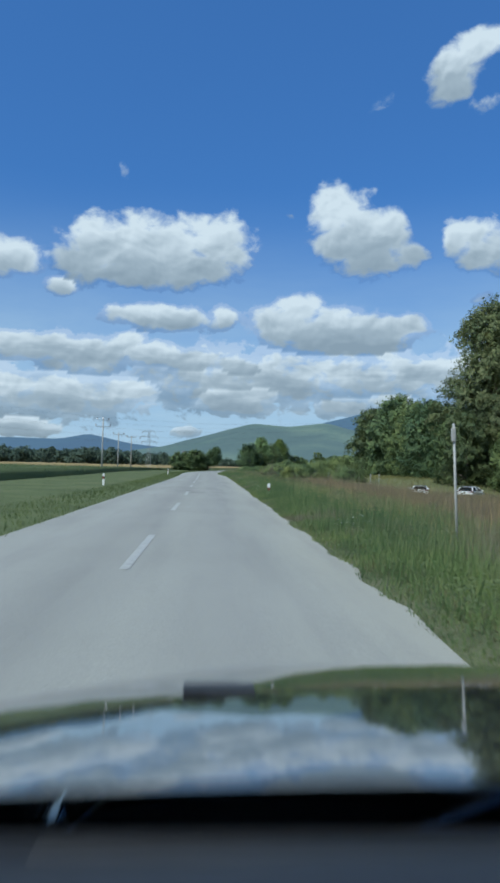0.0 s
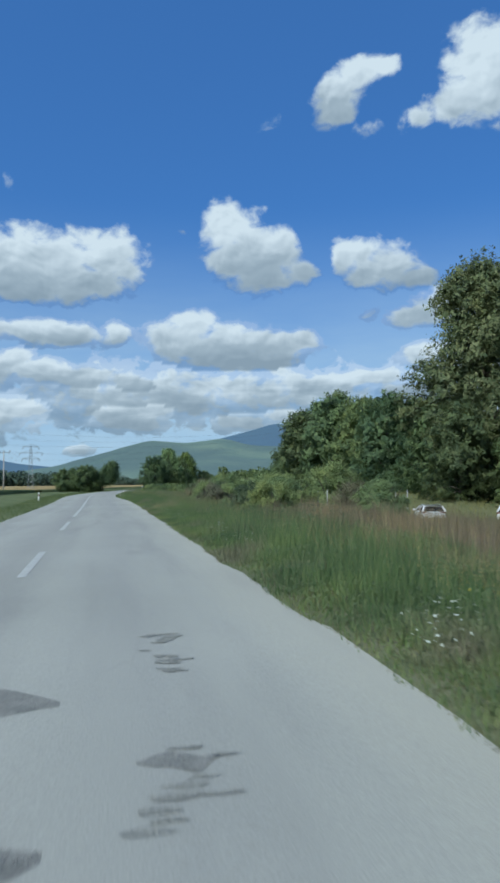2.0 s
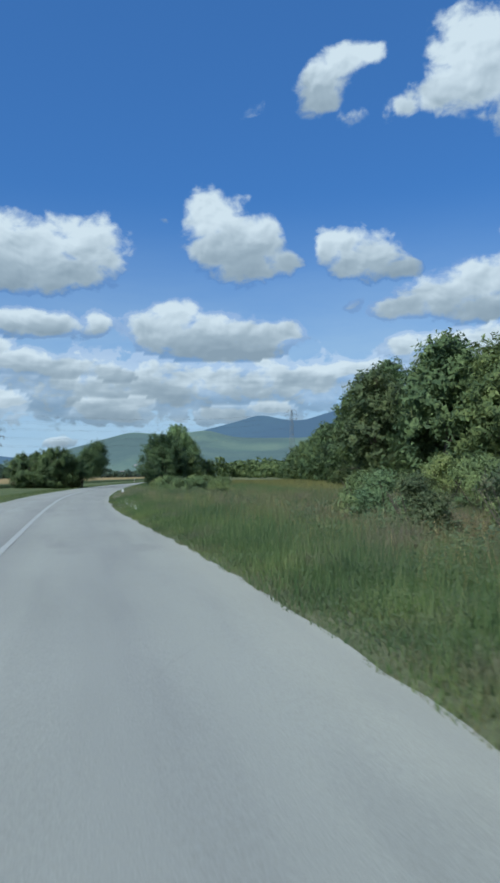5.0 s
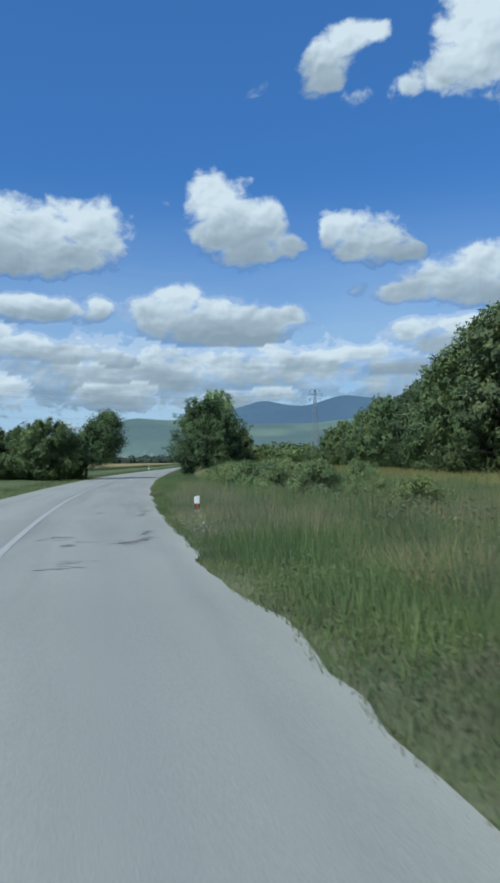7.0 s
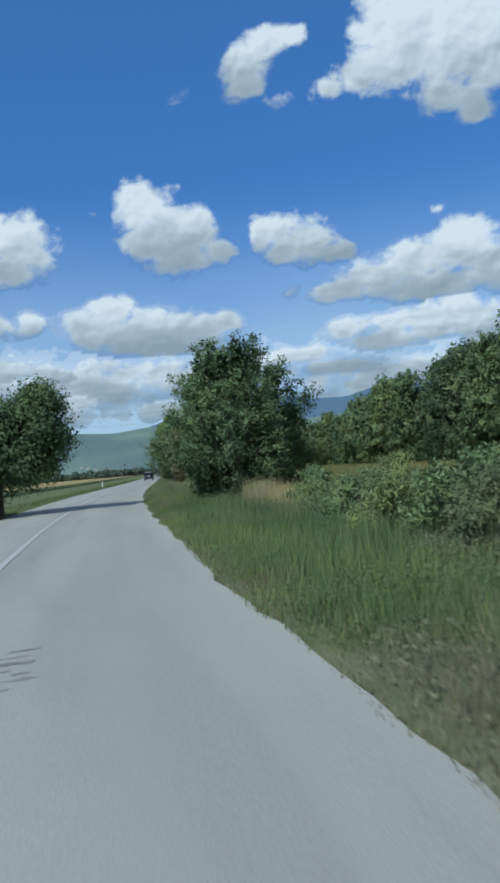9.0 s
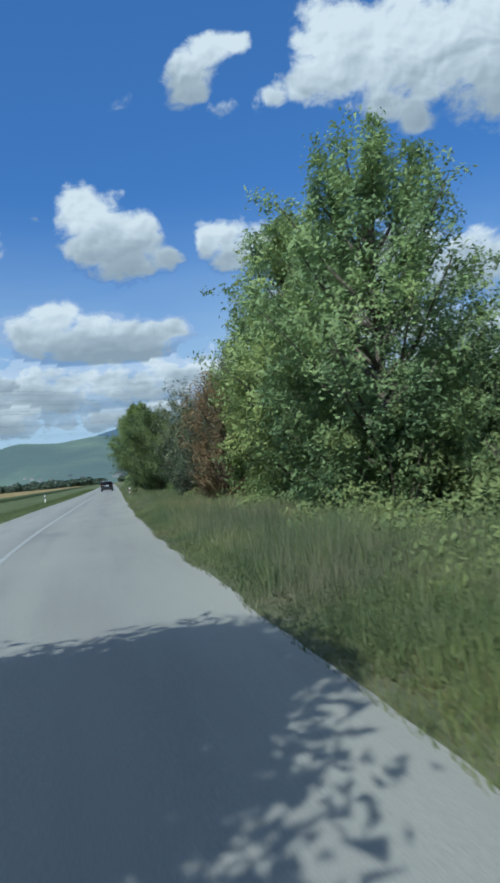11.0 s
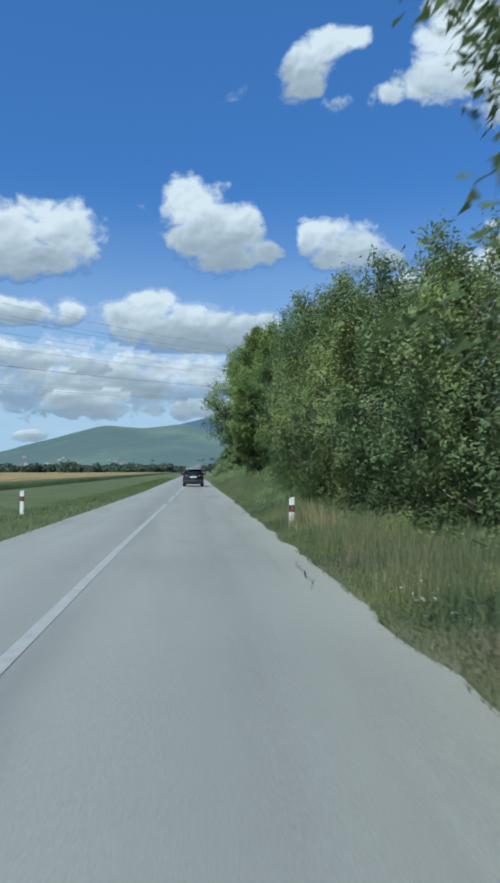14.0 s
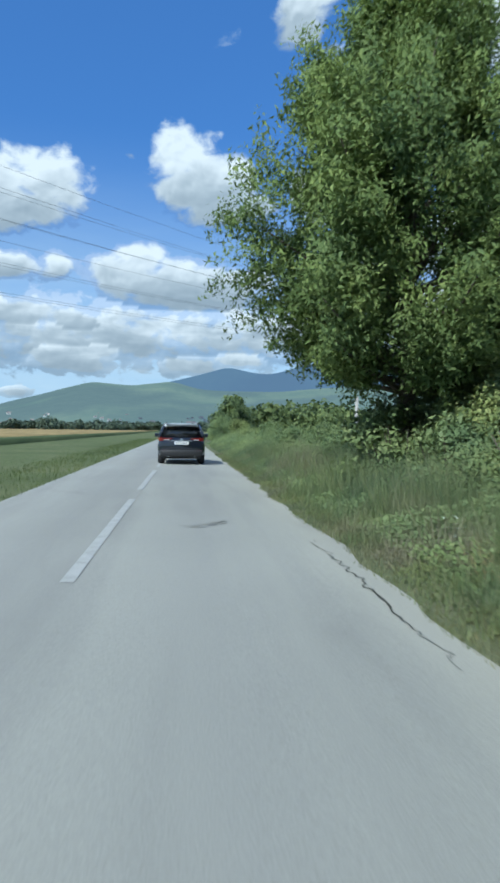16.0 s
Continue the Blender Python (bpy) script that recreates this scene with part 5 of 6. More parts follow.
for k, (s0, s1, o0, o1, n) in enumerate(((112.5, 119.5, 2.0, 4.4, 9000), (120, 127, 2.3, 4.2, 8000), (63.5, 66.8, 2.2, 3.4, 2600), (128, 133, 3.0, 4.6, 2600), (104, 110, 3.4, 5.4, 3000), (18, 27, 4.2, 7, 5000),
                                         (33, 40, 4.6, 7.5, 4200), (178, 190, 2.9, 4.4, 4200), (208, 214, 2.2, 3.4, 2400), (242, 246, 2.9, 4.0, 3000), (163, 177, 2.4, 5.0, 12000), (235, 240, 2.6, 3.6, 2200), (169, 182, 3.4, 5.2, 13000))):
    blades("dry_tufts", 300 + k, n, (s0, s1), (o0, o1), (0.3, 0.8), 0.009, BLADE_TUFT, "pale brown dry grass tufts in the verge", 0.85)
blades("post_grass", 320, 1500, (29.6, 31.2), (2.0, 3.0), (0.5, 0.85), 0.012, BLADE_GREEN, "taller green grass round the reflector post", 0.5)
blades("field_weeds", 321, 20000, (60, 72), (16, 29), (0.8, 1.35), 0.028, BLADE_DRY, "tall dry weeds before the parked cars", 0.4)
leafy_strip("verge_clover", 98, 230000, (-2, 162), (2.0, 2.7, 4.2, 6.2), (0.06, 0.22, 0.42, 0.55), 0.03, LEAF_FRESH, "low fresh green broad-leaved growth in the verge")
leafy_strip("belt_clover", 99, 120000, (160, 262), (1.95, 2.6, 4.0, 5.2), (0.06, 0.2, 0.4, 0.6), 0.03, LEAF_FRESH, "low green broad-leaved growth under the roadside trees")
leafy_strip("leafy_weeds", 95, 150000, (224, 300), (2.3, 3.0, 4.2, 5.6), (0.15, 0.55, 1.25, 1.8), 0.042, LEAF_MID, "tall bright green leafy weeds below the trees")
leafy_strip("hedge_weeds", 96, 34000, (160, 226), (3.2, 4.0, 5.6), (0.2, 0.5, 1.2), 0.06, LEAF_MID, "green leafy weeds below the roadside hedge")
leafy_strip("thicket_weeds", 97, 26000, (50, 160), (4.2, 5.2, 8.0), (0.25, 0.6, 0.9), 0.05, LEAF_GREY, "scattered leafy weeds in the tall grass")


def flowers(name, seed, spots, mat, label, tall=(0.15, 0.42), size=0.013, per=24, spread=0.14):
    """Flat flower heads on thin stems, in clumps."""
    rng = np.random.default_rng(seed)
    heads, stems = [], []
    for s, off in spots:
        p = at(s, off)
        for _ in range(per):
            x, y = p.x + rng.normal() * spread, p.y + rng.normal() * spread
            h = rng.uniform(*tall)
            heads.append((x, y, h))
    heads = np.array(heads)
    n = len(heads)
    a = np.linspace(0, 2 * np.pi, 6, endpoint=False)
    ring = np.stack([np.cos(a), np.sin(a), 0.25 * np.cos(2 * a)], 1)
    r = size * rng.uniform(0.5, 1.2, n)
    tilt = rng.normal(size=(n, 1, 2)) * 0.3
    v = ring[None] * r[:, None, None]
    v[:, :, 2] += (v[:, :, :2] * tilt).sum(2) - 0.5 * r[:, None]
    me = mesh_of(name, (heads[:, None] + v).reshape(-1, 3), 6, np.arange(6 * n), [mat])
    return tagged(new(name, me), label, "wildflowers", kind="stuff")


rng = np.random.default_rng(17)
flowers("white_wildflowers", 1, [(46.2, 2.6), (42.8, 2.5), (53.2, 2.3), (53.6, 2.5), (57, 2.1), (60.5, 3.1), (34.6, 2.2), (34.8, 2.5), (13.4, 2.6), (13.8, 2.9), (102.0, 1.7), (102.2, 1.85), (99.5, 1.6), (99.8, 1.85), (98.3, 1.75), (98.0, 1.7), (97.9, 1.9),
                                 (113.1, 1.6), (113.2, 1.66), (113.0, 1.7), (113.3, 1.68), (124, 3.2), (167.6, 1.85), (182.5, 1.8), (182.7, 2.0), (198.8, 1.75), (200.3, 1.8), (201.7, 1.85), (203, 1.8), (204.6, 1.85), (206, 1.8), (207.5, 1.85), (222.2, 2.0), (223.5, 2.1), (224.7, 2.1), (230, 2.3), (241, 2.8)], PETAL, "clumps of small white wildflowers in the verge")
flowers("yellow_wildflowers", 2, [(34, 3.1), (35.5, 3.4), (66.5, 4.2), (204.5, 2.5), (208, 2.8)], PETAL_YELLOW, "small yellow wildflowers in the verge", per=10)
# ---------------------------------------------------------------- roadside furniture
def reflector_post(place, label):
    """A white plastic delineator with a black slanted band and a reflector."""
    t = thing("reflector_post", place, label, "reflector post", "reflector posts")
    bm = bmesh.new()
    box(bm, 0, 0, 0.30, 0.12, 0.07, 1.1, 0.015)
    for v in bm.verts:
        if v.co.z > 0.8:
            v.co.z += v.co.x * 0.25
    part("body", bm, POST_WHITE, t)
    bm = box(bmesh.new(), 0, 0, 0.60, 0.126, 0.076, 0.16, 0.01)
    part("band", bm, POST_BLACK, t, "dark band")
    for side in (-1, 1):
        bm = box(bmesh.new(), 0, side * 0.042, 0.60, 0.06, 0.012, 0.13, 0.004)
        part("reflector", bm, REFLECTOR, t, "orange-red reflector")
    return t


p0 = reflector_post(standing(30.7, 2.5, 0, 1, -0.3), "white plastic reflector post with orange reflector in roadside grass")
for s, off, turn in ((117.8, 2.1, 0), (217.6, 2.2, -10), (41, -6.3, 0), (224, -5.4, -10), (91, -5.4, 0)):
    copy_thing(p0, standing(s, off, turn, 1, -0.36 if s == 117.8 else -0.16))

marker = thing("marker_pole", placed(4.4, 12.3, 0, 1, -0.1) @ pose(0, 0, 0, 0, -2.5, 0), "slim white marker pole with a small box at its top", "pole")
part("pole", rod(bmesh.new(), (0, 0, -0.1), (0, 0, 2.25), 0.024, 0.022, 10), CONCRETE, marker, soft=True)
part("marker_box", box(bmesh.new(), -0.02, -0.03, 2.05, 0.075, 0.05, 0.24, 0.012), CONCRETE, marker)


def power_pole(place, label, tall=9.0, kind=0):
    t = thing("power_pole", place, label, "power pole", "power poles in a row")
    part("shaft", rod(bmesh.new(), (0, 0, -0.3), (0, 0, tall), 0.17, 0.1, 10), CONCRETE, t, soft=True)
    arms = [(tall - 0.35, 1.1)] if kind else [(tall - 0.1, 1.0), (tall - 1.3, 1.3)]
    for z, w in arms:
        bm = box(bmesh.new(), 0, 0, z, 2 * w, 0.1, 0.1)
        for side in (-1, 1):
            rod(bm, (side * w, 0, z), (side * w * 1.05, 0, z + 0.45), 0.04, 0.04, 5)
        arm = part("crossarm", bm, STEEL, t)
        for x in (-w, 0, w):
            bm = bmesh.new()
            for q in range(3):
                rod(bm, (x, 0, z + 0.1 + 0.12 * q), (x, 0, z + 0.2 + 0.12 * q), 0.09, 0.05, 8)
            part("insulator", bm, CERAMIC, arm)
    return t


power_pole(placed(-20.5, 131, 8), "concrete power pole with forked steel crossarms", 9.6)
power_pole(placed(-20.8, 155, 8), "plain concrete power pole with one steel crossarm", 8.2, 1)
power_pole(placed(-20.4, 176, 8), "plain concrete power pole with one steel crossarm", 8.4, 1)


def lattice_pylon(place, label, tall, foot=1.6):
    t = thing("lattice_pylon", place, label, "pylon", "lattice pylons")

    def half(z):
        return foot / 2 * (1 - z / tall) + 0.22 * z / tall
    corners = ((1, 1), (-1, 1), (-1, -1), (1, -1))
    for cx, cy in corners:
        part("leg", rod(bmesh.new(), (cx * half(0), cy * half(0), -0.3), (cx * half(tall), cy * half(tall), tall), 0.06, 0.045, 4), STEEL, t)
    bm = bmesh.new()
    n = 9
    for q in range(n):
        z0, z1 = tall * q / n, tall * (q + 1) / n
        for c in range(4):
            (ax, ay), (bx, by) = corners[c], corners[(c + 1) % 4]
            rod(bm, (ax * half(z0), ay * half(z0), z0), (bx * half(z1), by * half(z1), z1), 0.03, None, 4)
            rod(bm, (bx * half(z0), by * half(z0), z0), (ax * half(z1), ay * half(z1), z1), 0.03, None, 4)
    part("bracing", bm, STEEL, t)
    for z, w in ((tall - 0.3, 2.2), (tall - 2.0, 3.0), (tall - 3.7, 2.4)):
        bm = bmesh.new()
        rod(bm, (-w, 0, z), (w, 0, z), 0.06, None, 4)
        rod(bm, (-w, 0, z), (0, 0, z + 0.7), 0.035, None, 4)
        rod(bm, (w, 0, z), (0, 0, z + 0.7), 0.035, None, 4)
        arm = part("crossarm", bm, STEEL, t)
        for side in (-1, 1):
            bm = bmesh.new()
            for q in range(5):
                rod(bm, (side * w, 0, z - 0.1 - 0.14 * q), (side * w, 0, z - 0.2 - 0.14 * q), 0.1, 0.05, 8)
            part("insulator", bm, CERAMIC, arm)
    return t


PYLON_A, PYLON_B, PYLON_C = Vector((-21.5, 236, 0)), Vector((84, 359, 0)), Vector((-110, 151, 0))
lattice_pylon(placed(PYLON_A.x, PYLON_A.y, 5, 1, -0.1), "grey steel lattice pylon with three crossarms", 12.5)
lattice_pylon(placed(PYLON_B.x, PYLON_B.y, -47, 1, -0.1), "tall grey steel lattice pylon behind trees", 29.0, 3.0)
lattice_pylon(placed(PYLON_C.x, PYLON_C.y, -47, 1, -0.1), "tall grey steel lattice pylon in the fields", 22.0, 2.4)


def wire(a, b, sag, label="sagging overhead power line"):
    cu = bpy.data.curves.new("power_line", "CURVE")
    cu.dimensions = "3D"
    cu.bevel_depth = 0.010
    cu.bevel_resolution = 1
    sp = cu.splines.new("POLY")
    sp.points.add(24)
    for q in range(25):
        u = q / 24
        p = Vector(a).lerp(Vector(b), u)
        sp.points[q].co = (p.x, p.y, p.z - 4 * sag * u * (1 - u), 1)
    cu.materials.append(WIRE)
    return tagged(new("power_line", cu), label, "power line", "overhead power lines")


along = (PYLON_B - PYLON_C).normalized()
side = Vector((-along.y, along.x, 0))
for z, w in ((21.0, 2.2), (19.3, 3.0), (17.6, 2.4)):
    for sgn in (-1, 1):
        wire(PYLON_C + side * w * sgn + Vector((0, 0, z)), PYLON_B + side * w * sgn + Vector((0, 0, z + 7.0)), 8.0)
for z, w in ((14.6, 1.2), (14.2, -1.2), (12.6, 0.5), (12.2, -0.6)):
    wire(PYLON_C + side * w + Vector((0, 0, z)), PYLON_B + side * w + Vector((0, 0, z + 7.0)), 7.0)
for k in (-1, 0, 1):
    wire((-20.5 + k, 131, 9.3), (-20.8 + k, 155, 8.0), 0.4)
    wire((-20.8 + k, 155, 8.0), (-20.4 + k, 176, 8.2), 0.4)
    wire((-20.4 + k, 176, 8.2), (-21.5 + k, 236, 9.0), 1.0)
lone = thing("concrete_post", placed(26.6, 255.2, 0, 1, -0.2), "pale concrete post standing in roadside bushes", "post")
part("shaft", rod(bmesh.new(), (0, 0, -0.2), (0, 0, 2.75), 0.07, 0.06, 12), CONCRETE, lone, soft=True)


# ---------------------------------------------------------------- cars
def loft(bm, sections):
    """Joins closed rings of points, each the same length, and caps the ends."""
    rings = [[bm.verts.new(p) for p in ring] for ring in sections]
    n = len(rings[0])
    for r0, r1 in zip(rings, rings[1:]):
        for q in range(n):
            bm.faces.new((r0[q], r0[(q + 1) % n], r1[(q + 1) % n], r1[q]))
    bm.faces.new(rings[0][::-1])
    bm.faces.new(rings[-1])
    bmesh.ops.recalc_face_normals(bm, faces=bm.faces)
    return bm


def car(place, label, paint, length=4.4, width=1.8, tall=1.62, group="", top=None):
    """A sport utility car; its tail is at y = 0 and it faces +y."""
    t = thing("car", place, label, "car", group)
    h = width / 2

    def ring(y, half, z0, z1, tuck):
        """A rounded cross-section of the lower body."""
        zs = (z0, z0 + 0.12, (z0 + z1) / 2, z1 - 0.1, z1)
        xs = (half - 0.10, half - 0.02, half, half - tuck * 0.5, half - tuck)
        right = [(x, y, z) for x, z in zip(xs, zs)]
        left = [(-x, y, z) for x, z in zip(xs[::-1], zs[::-1])]
        return right + left
    bm = loft(bmesh.new(), [ring(0.0, h * 0.86, 0.42, 0.92, 0.10), ring(0.06, h * 0.95, 0.36, 0.98, 0.08), ring(0.25, h, 0.30, 1.02, 0.08), ring(1.0, h, 0.26, 1.03, 0.07), ring(2.6, h, 0.26, 1.0, 0.07),
                            ring(3.3, h * 0.99, 0.26, 0.97, 0.08), ring(4.0, h * 0.95, 0.28, 0.88, 0.12), ring(length - 0.08, h * 0.84, 0.32, 0.74, 0.15), ring(length, h * 0.76, 0.38, 0.68, 0.15)])
    bmesh.ops.bevel(bm, geom=[e for e in bm.edges if e.calc_face_angle(0) > 0.5], offset=0.03, segments=2, affect="EDGES")
    part("body", bm, paint, t, soft=True)

    def cab(y, half, z):
        return [(half, y, z), (half * 0.98, y, z + 0.04), (-half * 0.98, y, z + 0.04), (-half, y, z)]
    # cabin: windows all round, then the roof over it
    bm = bmesh.new()
    low = [(-h * 0.92, 0.10, 0.99), (h * 0.92, 0.10, 0.99), (h * 0.92, 3.15, 0.97), (-h * 0.92, 3.15, 0.97)]
    high = [(-h * 0.70, 0.52, tall - 0.09), (h * 0.70, 0.52, tall - 0.09), (h * 0.72, 2.25, tall - 0.07), (-h * 0.72, 2.25, tall - 0.07)]
    vl, vh = [bm.verts.new(p) for p in low], [bm.verts.new(p) for p in high]
    for q in range(4):
        bm.faces.new((vl[q], vl[(q + 1) % 4], vh[(q + 1) % 4], vh[q]))
    bm.faces.new(vh)
    bm.faces.new(vl[::-1])
    bmesh.ops.bevel(bm, geom=list(bm.edges), offset=0.05, segments=3, affect="EDGES")
    part("cabin_glass", bm, CAR_GLASS, t, "dark tinted cabin glass", soft=True)
    bm = bmesh.new()
    loft(bm, [[(-h * 0.72, y, z - 0.07), (-h * 0.64, y, z), (0, y, z + 0.025), (h * 0.64, y, z), (h * 0.72, y, z - 0.07), (0, y, z - 0.05)] for y, z in
              ((0.28, tall - 0.05), (0.5, tall - 0.02), (1.2, tall), (1.9, tall - 0.005), (2.3, tall - 0.05))])
    part("roof", bm, top or paint, t, "roof coloured pale for the sky's reflection" if top else "", soft=True)
    for sgn in (-1, 1):
        # rear and front roof pillars
        for (a, b, r) in (((sgn * h * 0.92, 0.14, 1.0), (sgn * h * 0.71, 0.5, tall - 0.06), 0.075), ((sgn * h * 0.93, 3.1, 0.98), (sgn * h * 0.73, 2.25, tall - 0.06), 0.045),
                          ((sgn * h * 0.94, 1.55, 1.0), (sgn * h * 0.73, 1.5, tall - 0.05), 0.035)):
            part("pillar", rod(bmesh.new(), a, b, r, r * 0.8, 8), paint, t, soft=True)
        bm = bmesh.new()
        rod(bm, (sgn * h * 0.66, 0.5, tall + 0.05), (sgn * h * 0.68, 2.1, tall + 0.05), 0.018, None, 8)
        for y in (0.5, 1.3, 2.1):
            rod(bm, (sgn * h * 0.66, y, tall - 0.02), (sgn * h * 0.66, y, tall + 0.05), 0.016, None, 6)
        part("roof_rail", bm, CAR_CHROME, t, "satin silver roof rail")
        bm = box(bmesh.new(), sgn * (h + 0.11), 2.75, 1.06, 0.2, 0.12, 0.15, 0.04)
        rod(bm, (sgn * h * 0.92, 2.78, 1.0), (sgn * (h + 0.05), 2.76, 1.04), 0.03, None, 6)
        part("mirror", bm, paint, t)
        # tail lamps wrap round the corner
        bm = bmesh.new()
        loft(bm, [[(sgn * x, y - 0.012, z0), (sgn * x, y - 0.012, z1), (sgn * x, y + 0.06, z1), (sgn * x, y + 0.06, z0)] for x, y, z0, z1 in
                  ((h * 0.38, 0.0, 0.945, 0.975), (h * 0.56, 0.0, 0.92, 0.985), (h * 0.8, 0.015, 0.88, 0.99), (h * 0.93, 0.09, 0.86, 1.0), (h * 1.0, 0.3, 0.92, 1.0))])
        lamp = part("tail_lamp", bm, TAIL_RED, t, "red tail lamp")
        bm = box(bmesh.new(), sgn * h * 0.62, -0.004, 0.915, 0.2, 0.03, 0.022, 0.006)
        part("lamp_strip", bm, TAIL_CLEAR, lamp, "clear lamp strip")
        bm = box(bmesh.new(), sgn * h * 0.74, -0.005, 0.52, 0.2, 0.03, 0.045, 0.01)
        part("bumper_reflector", bm, TAIL_RED, t, "red bumper reflector")
        bm = rod(bmesh.new(), (sgn * h * 0.55, -0.03, 0.33), (sgn * h * 0.55, 0.15, 0.33), 0.04, None, 10)
        part("exhaust_tip", bm, CAR_CHROME, t)
    part("rear_bumper", box(bmesh.new(), 0, 0.06, 0.42, width * 0.88, 0.2, 0.26, 0.06), CAR_BLACK, t, "black plastic rear bumper", soft=True)
    part("underbody", box(bmesh.new(), 0, length / 2, 0.27, width * 0.8, length * 0.86, 0.12, 0.04), CAR_BLACK, t)
    plate = part("number_plate", box(bmesh.new(), 0, -0.012, 0.80, 0.52, 0.02, 0.115, 0.006), PLATE, t, "white number plate")
    bm = bmesh.new()
    for q in range(7):
        box(bm, -0.17 + 0.055 * q + (0.02 if q > 1 else 0), -0.024, 0.80, 0.026, 0.004, 0.05)
    part("plate_bars", bm, CAR_BLACK, plate)
    part("badge", rod(bmesh.new(), (0, -0.02, 0.915), (0, 0.02, 0.915), 0.055, None, 12), CAR_CHROME, t, "plain round chrome badge")
    part("tailgate_trim", box(bmesh.new(), 0, -0.004, 0.875, 0.8, 0.03, 0.025, 0.008), CAR_CHROME, t)
    part("spoiler", box(bmesh.new(), 0, 0.34, tall - 0.03, width * 0.66, 0.3, 0.035, 0.012), top or CAR_BLACK, t, "roof spoiler in the colour of the roof")
    part("wiper", rod(bmesh.new(), (0.0, 0.10, 1.06), (-0.38, 0.17, 1.14), 0.012, None, 5), CAR_BLACK, t)
    part("aerial", box(bmesh.new(), 0, 0.75, tall + 0.05, 0.035, 0.16, 0.07, 0.012), CAR_BLACK, t)
    for x, y in ((-1, 0.82), (1, 0.82), (-1, 3.5), (1, 3.5)):
        w = part("wheel", rod(bmesh.new(), (x * (h - 0.2), y, 0.34), (x * (h - 0.0), y, 0.34), 0.20, None, 20), CAR_CHROME, t)
        bm = bmesh.new()
        bmesh.ops.create_cone(bm, cap_ends=True, segments=28, radius1=0.345, radius2=0.345, depth=0.235, matrix=pose(x * (h - 0.125), y, 0.345, 0, 90, 0))
        bmesh.ops.bevel(bm, geom=[e for e in bm.edges if e.calc_face_angle(0) > 1], offset=0.04, segments=3, affect="EDGES")
        part("tyre", bm, TYRE, w, soft=True)
    return t


def carrying_car(place, label):
    """The car in which the camera rides, where it stands at the start: a windscreen opening, a long glossy bonnet, the dash behind it."""
    t = thing("car", place, label, "car")
    h = 0.86

    def across(y, z, half, side_z, crown, n=14):
        """A cross-section: the domed top and both flanks, closed below."""
        top = [(half * (1 - 2 * q / n), y - 0.17 * (1 - 2 * q / n) ** 4 * max(0.0, (y - 1.2) / 0.6), z - crown * abs(1 - 2 * q / n) ** 2.6) for q in range(n + 1)]
        return [(half + 0.03, top[0][1], side_z)] + top + [(-half - 0.03, top[-1][1], side_z)]
    bm = loft(bmesh.new(), [across(y, z, half, side_z, crown) for y, z, half, side_z, crown in (
        (0.69, 0.968, 0.81, 0.46, 0.025), (0.80, 0.955, 0.82, 0.45, 0.03), (0.95, 0.936, 0.83, 0.42, 0.035), (1.1, 0.914, 0.835, 0.41, 0.04), (1.25, 0.891, 0.835, 0.40, 0.045), (1.4, 0.866, 0.83, 0.38, 0.05), (1.53, 0.842, 0.82, 0.36, 0.06),
        (1.64, 0.818, 0.80, 0.35, 0.07), (1.73, 0.788, 0.78, 0.34, 0.08), (1.79, 0.75, 0.75, 0.33, 0.09), (1.83, 0.69, 0.72, 0.33, 0.09), (1.84, 0.55, 0.7, 0.33, 0.06))])
    bmesh.ops.delete(bm, geom=[f for f in bm.faces if all(abs(v.co.y - 0.69) < 1e-4 for v in f.verts)], context="FACES_ONLY")
    part("bonnet", bm, BONNET, t, "glossy dark bonnet mirroring the sky", soft=True)
    part("badge_plate", box(bmesh.new(), 0, 0, 0, 0.12, 0.085, 0.006, 0.002, pose(-0.38, 1.2, 0.897, -9)), CAR_BLACK, t, "small dark plate on the bonnet")
    part("flank", loft(bmesh.new(), [[(sx, y, 0.3), (sx, y, z), (sx * 0.96, y, z + 0.06), (-sx * 0.96, y, z + 0.06), (-sx, y, z), (-sx, y, 0.3)] for y, sx, z in ((-2.5, 0.8, 0.75), (-2.3, 0.86, 0.84), (-0.6, 0.88, 0.84), (0.1, 0.87, 0.8))]), BONNET, t)
    bm = loft(bmesh.new(), [[(-0.8, y, 0.7), (-0.8, y, z - 0.03), (-0.3, y, z), (0.3, y, z), (0.8, y, z - 0.03), (0.8, y, 0.7)] for y, z in ((0.16, 0.94), (0.26, 0.99), (0.36, 1.0), (0.48, 1.0), (0.53, 0.99), (0.55, 0.9))])
    part("dashboard", bm, DASH, t, "dark grey dashboard top", soft=True)
    part("cowl", box(bmesh.new(), 0, 0.62, 0.89, 1.6, 0.12, 0.08, 0.02), CAR_BLACK, t, "black plastic cowl below the windscreen")
    for x0, x1 in ((-0.55, 0.12), (0.1, 0.7)):
        bm = rod(bmesh.new(), (x0, 0.64, 0.925), (x1, 0.62, 0.93), 0.011, 0.009, 6)
        box(bm, (x0 + x1) / 2, 0.63, 0.915, abs(x1 - x0) * 0.9, 0.012, 0.025, 0.003)
        part("wiper", bm, CAR_BLACK, t)
    roof = [[(-0.6, y, z - 0.05), (-0.5, y, z), (0.5, y, z), (0.6, y, z - 0.05), (0.5, y, z - 0.04), (-0.5, y, z - 0.04)] for y, z in ((-2.0, 1.42), (-1.5, 1.47), (-0.6, 1.5), (0.0, 1.48), (0.08, 1.46))]
    part("roof", loft(bmesh.new(), roof), BONNET, t, soft=True)
